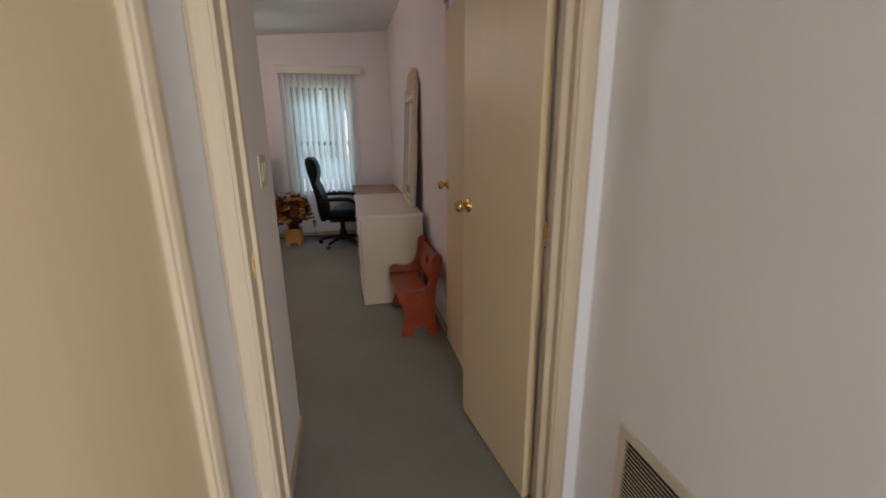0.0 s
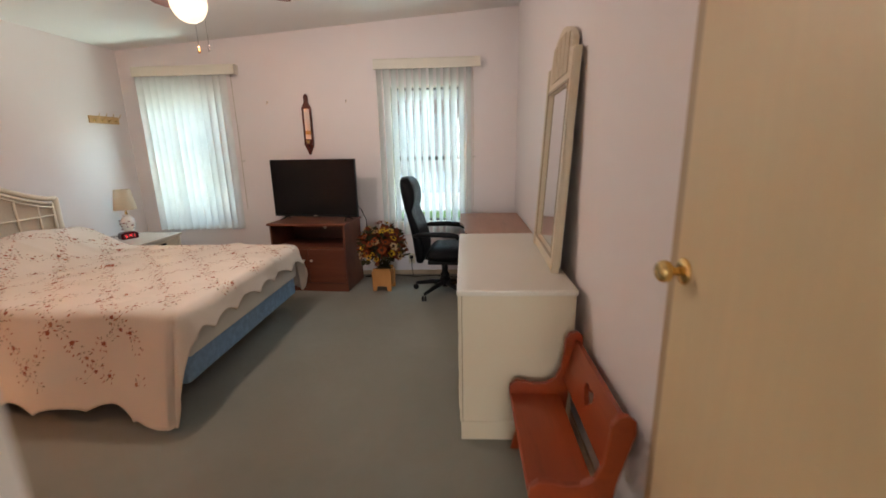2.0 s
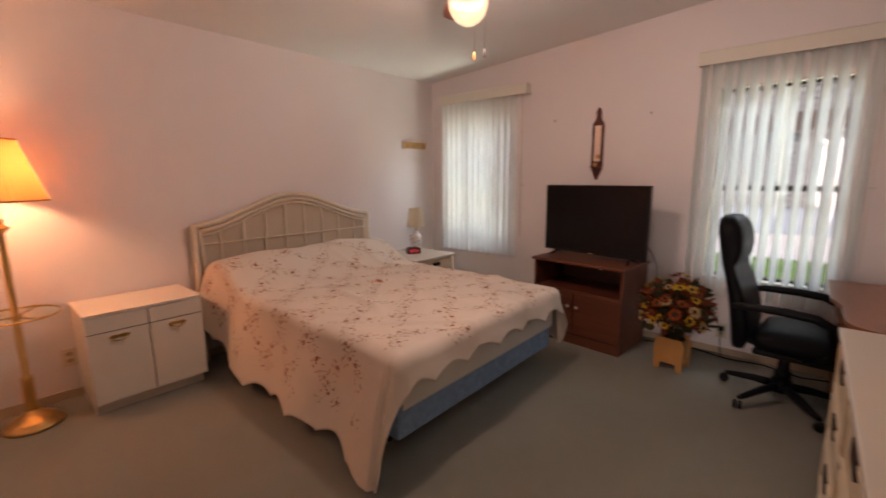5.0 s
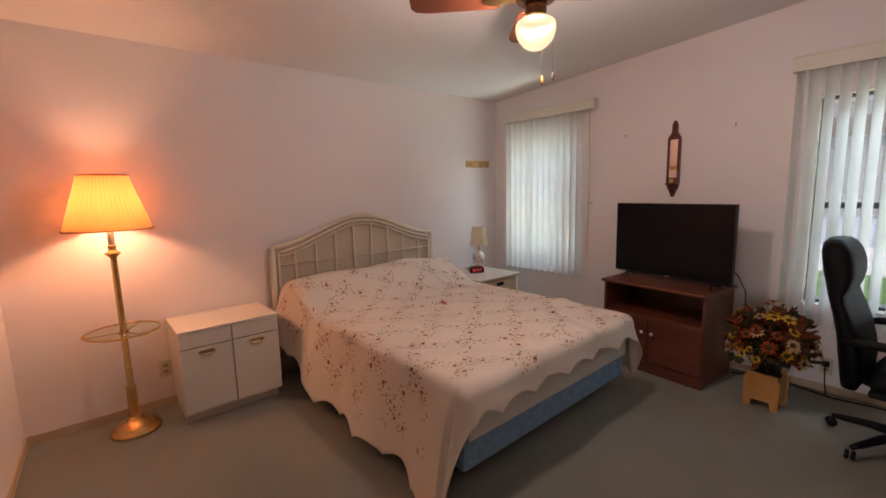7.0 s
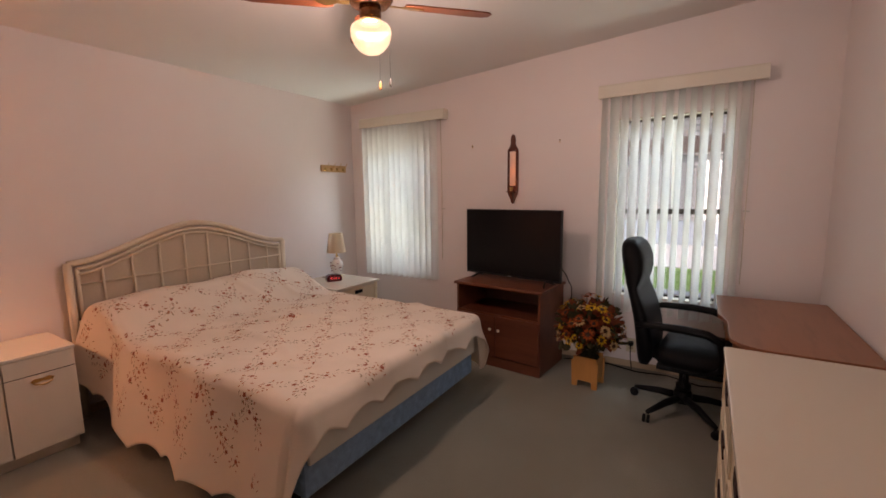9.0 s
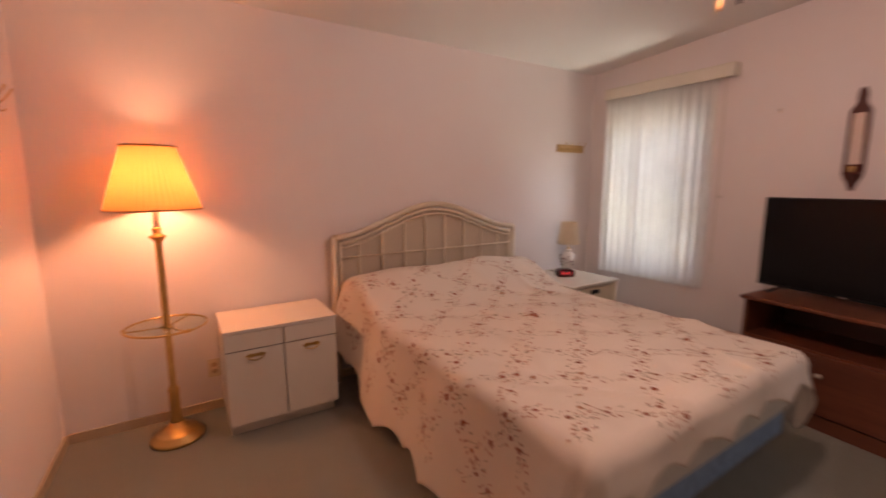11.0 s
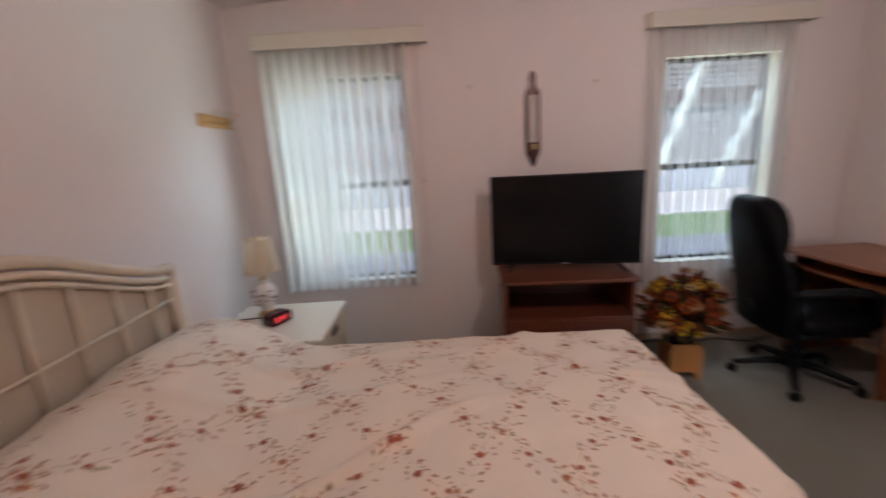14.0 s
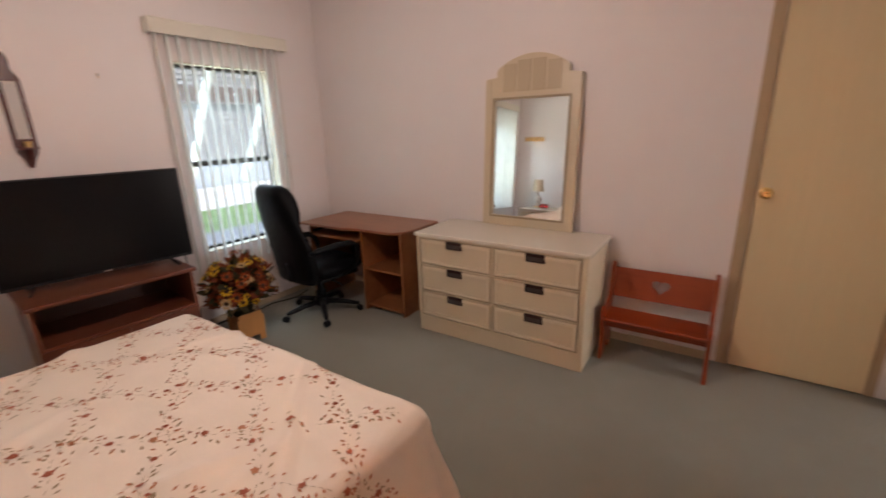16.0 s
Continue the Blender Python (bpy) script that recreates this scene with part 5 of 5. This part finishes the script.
def table_lamp():
    l = thing("table_lamp", "small unlit porcelain lamp with painted roses and beige fabric shade", "table lamp", pose(-3.385, 5.385, 0.6005))
    part("foot", lathe([(0.050, 0.0), (0.052, 0.008), (0.044, 0.016), (0.030, 0.024)], 24), BRASS_OLD, l)
    part("vase_body", lathe([(0.030, 0.024), (0.032, 0.032), (0.048, 0.065), (0.061, 0.105), (0.064, 0.135), (0.056, 0.165), (0.038, 0.185), (0.028, 0.196), (0.034, 0.206), (0.030, 0.212), (0.012, 0.214)], 32), PORCELAIN, l, "white porcelain vase")
    rnd = random.Random(3)
    for i in range(16):
        a, z = rnd.uniform(3.0, 6.6), rnd.uniform(0.07, 0.16)
        r = 0.0655 if z > 0.1 else 0.058
        part("painted_rose", lathe([(rnd.uniform(0.008, 0.016), -0.004), (0.005, 0.002), (0.0, 0.0025)], 9, (r * math.cos(a) * 0.97, r * math.sin(a) * 0.97, z)), ROSE, l)
    part("lamp_neck", lathe([(0.012, 0.213), (0.010, 0.22), (0.013, 0.23), (0.008, 0.24), (0.008, 0.275)], 14), BRASS, l)
    bm = bmesh.new()
    rr = add_lathe(bm, [(0.098, 0.268), (0.070, 0.462)], 40)
    for f in [f for f in bm.faces if len(f.verts) > 4]:
        bm.faces.remove(f)
    sh = part("shade", bm, SHADE_SMALL, l, "beige fabric shade")
    for r, z in ((0.0985, 0.268), (0.0705, 0.462)):
        part("shade_rim", tube([(r * math.cos(a), r * math.sin(a), z) for a in (2 * math.pi * k / 32 for k in range(32))], 0.003, 6, True), SHADE_SMALL, sh)
    part("harp", tube([(0.0, 0.0, 0.27), (0.0, 0.0, 0.47)], 0.003, 6), BRASS, l)
    return l


table_lamp()


def alarm_clock():
    c = thing("alarm_clock", "small dark red alarm clock with glowing red digits", "clock", pose(-3.265, 5.215, 0.6005, 0, 0, 62))
    prof = [(-0.075, 0.012), (-0.068, 0.0), (0.068, 0.0), (0.075, 0.012), (0.076, 0.045), (0.066, 0.062), (0.04, 0.070), (-0.04, 0.070), (-0.066, 0.062), (-0.076, 0.045)]
    part("case", slab(prof, 0.075, "xz", -0.0375, bevel=0.006), CLOCK, c)
    part("display_window", boxes((-0.052, 0.052, -0.0405, -0.0378, 0.016, 0.052), bevel=0.001), SLOT, c)
    segs = {"5": "acdfg", "1": "bc", "4": "bcfg", "2": "abdeg"}

    def digit(x, ch):
        bm = bmesh.new()
        w, h, t = 0.0125, 0.012, 0.0024
        where = {"a": (0, h, w, t), "g": (0, 0, w, t), "d": (0, -h, w, t), "f": (-w / 2, h / 2, t, h), "b": (w / 2, h / 2, t, h), "e": (-w / 2, -h / 2, t, h), "c": (w / 2, -h / 2, t, h)}
        for s in segs[ch]:
            cx, cz, ww, hh = where[s]
            add_box(bm, x + cx - ww / 2, x + cx + ww / 2, -0.0416, -0.0407, 0.034 + cz - hh / 2, 0.034 + cz + hh / 2)
        part("digit", bm, RED_LED, c, "glowing red digit")

    for x, ch in ((-0.033, "5"), (0.008, "4"), (0.034, "1")):
        digit(x, ch)
    part("colon", boxes((-0.0145, -0.0115, -0.0416, -0.0407, 0.038, 0.041), (-0.0145, -0.0115, -0.0416, -0.0407, 0.026, 0.029)), RED_LED, c)
    part("clock_cord", tube([(0.02, 0.036, 0.006), (0.06, 0.08, 0.004), (0.02, 0.14, 0.004), (-0.05, 0.25, 0.004)], 0.003, 6), BLACK, c)
    return c


alarm_clock()


# ---- low cabinet and floor lamp ----
def low_cabinet():
    c = thing("low_cabinet", "cream laminate two-door cabinet with brass bail pulls beside the bed", "cabinet")
    x0, x1, y0, y1, z = -3.615, -3.175, 2.505, 3.115, 0.63
    part("body", boxes((x0, x1 - 0.018, y0, y1, 0.075, z - 0.018), bevel=0.0015), CAB, c)
    part("toe_kick", boxes((x0 + 0.01, x1 - 0.07, y0 + 0.01, y1 - 0.01, 0.0, 0.0745)), CAB, c)
    part("top_panel", boxes((x0, x1 + 0.004, y0 - 0.004, y1 + 0.004, z - 0.0175, z), bevel=0.002), CAB, c)
    ym = (y0 + y1) / 2
    for a, b in ((y0 + 0.002, ym - 0.004), (ym + 0.004, y1 - 0.002)):
        door = part("cabinet_door", boxes((x1 - 0.0175, x1 - 0.001, a, b, 0.082, 0.508), bevel=0.002), CAB, c)
        part("upper_panel", boxes((x1 - 0.0175, x1 - 0.001, a, b, 0.514, 0.609), bevel=0.002), CAB, c)
        part("finger_groove", boxes((x1 - 0.0174, x1 - 0.006, a + 0.002, b - 0.002, 0.5085, 0.5135)), SLOT, c)
        m = (a + b) / 2
        pull = part("bail_pull", tube([(x1 + 0.004, m - 0.042, 0.476), (x1 + 0.016, m - 0.036, 0.462), (x1 + 0.018, m, 0.452), (x1 + 0.016, m + 0.036, 0.462), (x1 + 0.004, m + 0.042, 0.476)], 0.0042, 8), BRASS_OLD, door, "brass bail pull")
        part("pull_plate", slab([(m - 0.055, 0.476), (m - 0.03, 0.465), (m, 0.470), (m + 0.03, 0.465), (m + 0.055, 0.476), (m + 0.03, 0.489), (m, 0.484), (m - 0.03, 0.489)], 0.003, "yz", x1 - 0.0008), BRASS_OLD, pull)
    return c


low_cabinet()


def floor_lamp():
    l = thing("floor_lamp", "lit brass floor lamp with pleated shade and round glass table", "floor lamp", pose(-3.40, 2.255, 0))
    part("base", lathe([(0.135, 0.0), (0.137, 0.012), (0.128, 0.022), (0.120, 0.026), (0.112, 0.040), (0.098, 0.048), (0.080, 0.054), (0.060, 0.070), (0.045, 0.080), (0.034, 0.10)], 40), BRASS_OLD, l, "stepped brass base")
    bm = bmesh.new()
    add_lathe(bm, [(0.034, 0.10), (0.030, 0.115), (0.027, 0.13), (0.026, 0.27), (0.029, 0.285), (0.024, 0.30), (0.017, 0.31), (0.0165, 1.10), (0.018, 1.115), (0.036, 1.135), (0.040, 1.145), (0.022, 1.152), (0.018, 1.165), (0.022, 1.178), (0.018, 1.19)], 24, (0, 0, 0), 0.03, 8)
    part("pole", bm, BRASS_OLD, l)
    part("candle_sleeve", lathe([(0.017, 1.19), (0.0165, 1.30), (0.012, 1.31)], 16), PORCELAIN, l, "white socket sleeve")
    table = part("tray_ring", tube([(0.192 * math.cos(a), 0.192 * math.sin(a), 0.655) for a in (2 * math.pi * k / 48 for k in range(48))], 0.006, 8, True), BRASS_OLD, l, "thin brass rim")
    part("glass_top", lathe([(0.0, 0.653), (0.187, 0.653), (0.187, 0.658), (0.0, 0.658)], 48), TABLEGLASS, table, "clear round glass table")
    part("tray_hub", lathe([(0.017, 0.632), (0.030, 0.642), (0.030, 0.652), (0.018, 0.652)], 20), BRASS_OLD, l)
    for k in range(3):
        a = radians(30 + 120 * k)
        part("tray_spoke", tube([(0.025 * math.cos(a), 0.025 * math.sin(a), 0.646), (0.188 * math.cos(a), 0.188 * math.sin(a), 0.6475)], 0.004, 6), BRASS_OLD, table)
        part("ring_clip", moved(boxes((-0.008, 0.010, -0.011, 0.011, -0.008, 0.010), bevel=0.003), pose(0.19 * math.cos(a), 0.19 * math.sin(a), 0.655, 0, 0, 30 + 120 * k)), BRASS_OLD, table)
    bm = bmesh.new()
    add_lathe(bm, [(0.216, 1.285), (0.192, 1.365), (0.167, 1.45), (0.142, 1.53), (0.121, 1.603)], 192, (0, 0, 0), 0.010, 48)
    for f in [f for f in bm.faces if len(f.verts) > 4]:
        bm.faces.remove(f)
    sh = part("shade", bm, SHADE, l, "pleated amber fabric shade glowing from the bulb")
    for r, z in ((0.2185, 1.285), (0.1225, 1.603)):
        part("shade_trim", tube([(r * math.cos(a), r * math.sin(a), z) for a in (2 * math.pi * k / 48 for k in range(48))], 0.0045, 6, True), SHADE_TRIM, sh, "brown braid trim")
    for k in range(3):
        a = radians(120 * k)
        part("shade_spoke", tube([(0.0, 0.0, 1.575), (0.125 * math.cos(a), 0.125 * math.sin(a), 1.585)], 0.0018, 5), BRASS, l)
    part("finial_rod", tube([(0.028, 0, 1.30), (0.042, 0, 1.44), (0.012, 0, 1.57), (0, 0, 1.60)], 0.002, 5), BRASS, l)
    return l


floor_lamp()


# ---- ceiling fan ----
def ceiling_fan():
    fx, fy = -1.51, 3.88
    f = thing("ceiling_fan", "brown-bladed ceiling fan with a lit frosted globe and pull chains", "ceiling fan", pose(fx, fy, 0))
    cz = ceiling_z(fx)
    part("canopy", lathe([(0.030, cz - 0.075), (0.055, cz - 0.06), (0.068, cz - 0.03), (0.070, cz + 0.004)], 28), BRONZE_FAN, f)
    part("down_rod", lathe([(0.012, 2.47), (0.012, cz - 0.07)], 12), BRONZE_FAN, f)
    part("motor_housing", lathe([(0.045, 2.335), (0.088, 2.342), (0.108, 2.365), (0.112, 2.39), (0.104, 2.41), (0.112, 2.425), (0.100, 2.455), (0.060, 2.475), (0.02, 2.48)], 36), BRONZE_FAN, f, "bronze and copper motor housing")
    part("switch_cup", lathe([(0.040, 2.278), (0.050, 2.285), (0.052, 2.33), (0.046, 2.336)], 24), BRONZE_FAN, f)
    part("globe_holder", lathe([(0.050, 2.262), (0.054, 2.268), (0.052, 2.279), (0.030, 2.281)], 24), BRASS, f)
    bowl = bmesh.new()
    add_lathe(bowl, [(0.048, 2.267), (0.072, 2.260), (0.090, 2.246), (0.095, 2.226), (0.091, 2.196), (0.077, 2.165), (0.056, 2.140), (0.031, 2.126), (0.006, 2.121)], 96, (0, 0, 0), 0.018, 24)
    part("globe", bowl, GLOBE, f, "lit ribbed glass globe")
    outline = [(0.165, -0.044), (0.205, -0.058), (0.52, -0.068), (0.578, -0.058), (0.598, -0.030), (0.600, 0.030), (0.580, 0.058), (0.522, 0.068), (0.205, 0.058), (0.165, 0.044)]
    for k in range(4):
        m = pose(0, 0, 2.348, 0, 0, 47 + 90 * k) @ pose(0, 0, 0, 12, 0, 0)
        blade = part("blade", moved(slab(outline, 0.007, "xy", 0, bevel=0.002), m), WALNUT, f, "dark walnut fan blade")
        iron = slab([(0.095, -0.014), (0.15, -0.010), (0.19, -0.032), (0.235, -0.020), (0.26, 0.0), (0.235, 0.020), (0.19, 0.032), (0.15, 0.010), (0.095, 0.014)], 0.004, "xy", -0.0045)
        part("blade_iron", moved(iron, m), BRASS_OLD, blade)
    for dx, dy, z, mat, lb in ((-0.033, 0.097, 1.985, OCHRE, "light wood pull"), (0.020, 0.113, 1.995, SLOT, "dark pull")):
        part("pull_chain", tube([(dx * 0.5, dy * 0.5, 2.29), (dx * 0.97, dy * 0.97, 2.275), (dx, dy, z + 0.04)], 0.0010, 5), SLOT, f)
        part("pull_knob", lathe([(0.002, z + 0.040), (0.0045, z + 0.032), (0.007, z + 0.012), (0.005, z), (0.0, z - 0.002)], 12, (dx, dy, 0)), mat, f, lb)
    return f


ceiling_fan()


# ---- switches, sockets, cable ----
def socket(m, label, plate=IVORY):
    s = thing("wall_socket", label, "socket", m, group="wall sockets")
    part("cover_plate", boxes((-0.036, 0.036, -0.006, -0.0005, -0.058, 0.058), bevel=0.002), plate, s)
    for z in (-0.022, 0.022):
        face = part("receptacle", slab([(0.017 * math.cos(a), z + 0.015 * math.sin(a)) for a in (2 * math.pi * k / 16 for k in range(16))], -0.002, "xz", -0.006), SLOT if plate is not IVORY else CREAM_DARK, s)
    return s


socket(pose(-0.58, NORTH - 0.0005, 0.185), "ivory wall socket with a plug under the window")
socket(pose(WEST + 0.0005, 2.47, 0.27, 0, 0, 90), "ivory wall socket by the floor lamp")
sw = thing("light_switch", "ivory double light switch on the passage wall", "light switch", pose(PASSX + 0.0005, 1.425, 1.296, 0, 0, 90))
part("cover_plate", boxes((-0.058, 0.058, -0.007, -0.0005, -0.060, 0.060), bevel=0.0025), IVORY, sw)
for x in (-0.023, 0.023):
    part("rocker", moved(boxes((-0.0165, 0.0165, -0.004, 0.001, -0.033, 0.033), bevel=0.0015), pose(x, -0.0085, 0, 4, 0, 0)), IVORY, sw)
cab = thing("floor_cable", "dark cable lying along the carpet below the window", "cable", pose(0, 0, 0))
part("cable", tube([(-1.10, 5.83, 0.006), (-0.98, 5.87, 0.006), (-0.75, 5.90, 0.006), (-0.52, 5.84, 0.006), (-0.30, 5.88, 0.006), (-0.08, 5.80, 0.006), (0.10, 5.86, 0.006)], 0.005, 6), BLACK, cab)
part("plug", boxes((-0.60, -0.56, 5.905, 5.940, 0.19, 0.225), bevel=0.006), BLACK, cab)
part("cable_drop", tube([(-0.58, 5.905, 0.2), (-0.575, 5.89, 0.1), (-0.56, 5.87, 0.006)], 0.004, 6), BLACK, cab)
det = thing("smoke_detector", "round white smoke detector on the hall ceiling", "smoke detector", pose(0.30, 0.30, 2.42))
part("detector_body", lathe([(0.0, -0.036), (0.045, -0.035), (0.058, -0.022), (0.062, -0.002), (0.062, -0.0005)], 28), WHITE, det)


# ---- outside the windows ----
def awning_arm(x):
    """A flat strut that slopes down and out from a bracket on the outer wall."""
    a = thing("awning_arm", "white painted metal awning strut outside the window", "awning", group="awning arms")
    part("strut", slab([(6.10, 2.09), (6.115, 2.05), (6.80, 1.03), (6.84, 1.06), (6.15, 2.09)], 0.045, "yz", x - 0.0225, bevel=0.003), AWNING, a)
    part("bracket", boxes((x - 0.035, x + 0.035, 6.0905, 6.099, 2.03, 2.13), bevel=0.002), AWNING, a)


for x in (-0.36, 0.20):
    awning_arm(x)
GZ0 = -0.65
setting("ground", boxes((-60, 60, NORTH + 0.15, 90, GZ0 - 0.3, GZ0), (-60, 60, -60, -4.45, GZ0 - 0.3, GZ0)), GRASS, "sunlit mown lawn", "lawn")
setting("driveway", boxes((-50, 50, 15.2, 20.5, GZ0, GZ0 + 0.03)), CONCRETE, "pale concrete drive along the neighbouring house", "driveway")
setting("gravel_bed", boxes((-20, 20, 7.0, 12.2, GZ0, GZ0 + 0.02)), GRAVEL, "grey gravel strip", "gravel")


def neighbour():
    h = thing("neighbour_house", "house with pale lap siding, brown band and grey skirting", "house", pose(0, 20.6, GZ0))
    part("skirting", boxes((-16, 16, 0.0, 6, 0, 0.95)), SKIRT, h, "grey skirting")
    for z0, z1, nm in ((0.98, 3.43, "lower_siding"), (4.07, 6.4, "upper_siding")):
        bm = bmesh.new()
        z = z0
        while z < z1 - 0.05:
            bm.faces.new([bm.verts.new(q) for q in ((-16, -0.055, z), (16, -0.055, z), (16, -0.005, z + 0.20), (-16, -0.005, z + 0.20))])
            bm.faces.new([bm.verts.new(q) for q in ((-16, -0.005, z), (16, -0.005, z), (16, -0.055, z), (-16, -0.055, z))])
            z += 0.20
        part(nm, bm, SIDING, h, "pale lap siding")
    part("wall_core", boxes((-15.9, 15.9, 0.02, 6, 0.951, 6.4)), SIDING, h)
    part("brown_band", boxes((-16, 16, -0.13, -0.056, 3.45, 4.05)), FASCIA, h, "brown trim band")
    part("sill_ledge", boxes((-16, 16, -0.19, -0.056, 3.40, 3.449)), SIDING, h)
    roof = part("roof", slab([(-0.6, 6.41), (3.0, 7.9), (6.6, 6.41)], 32.8, "yz", -16.4), ROOFING, h, "pale ribbed roof panels")
    return h


neighbour()
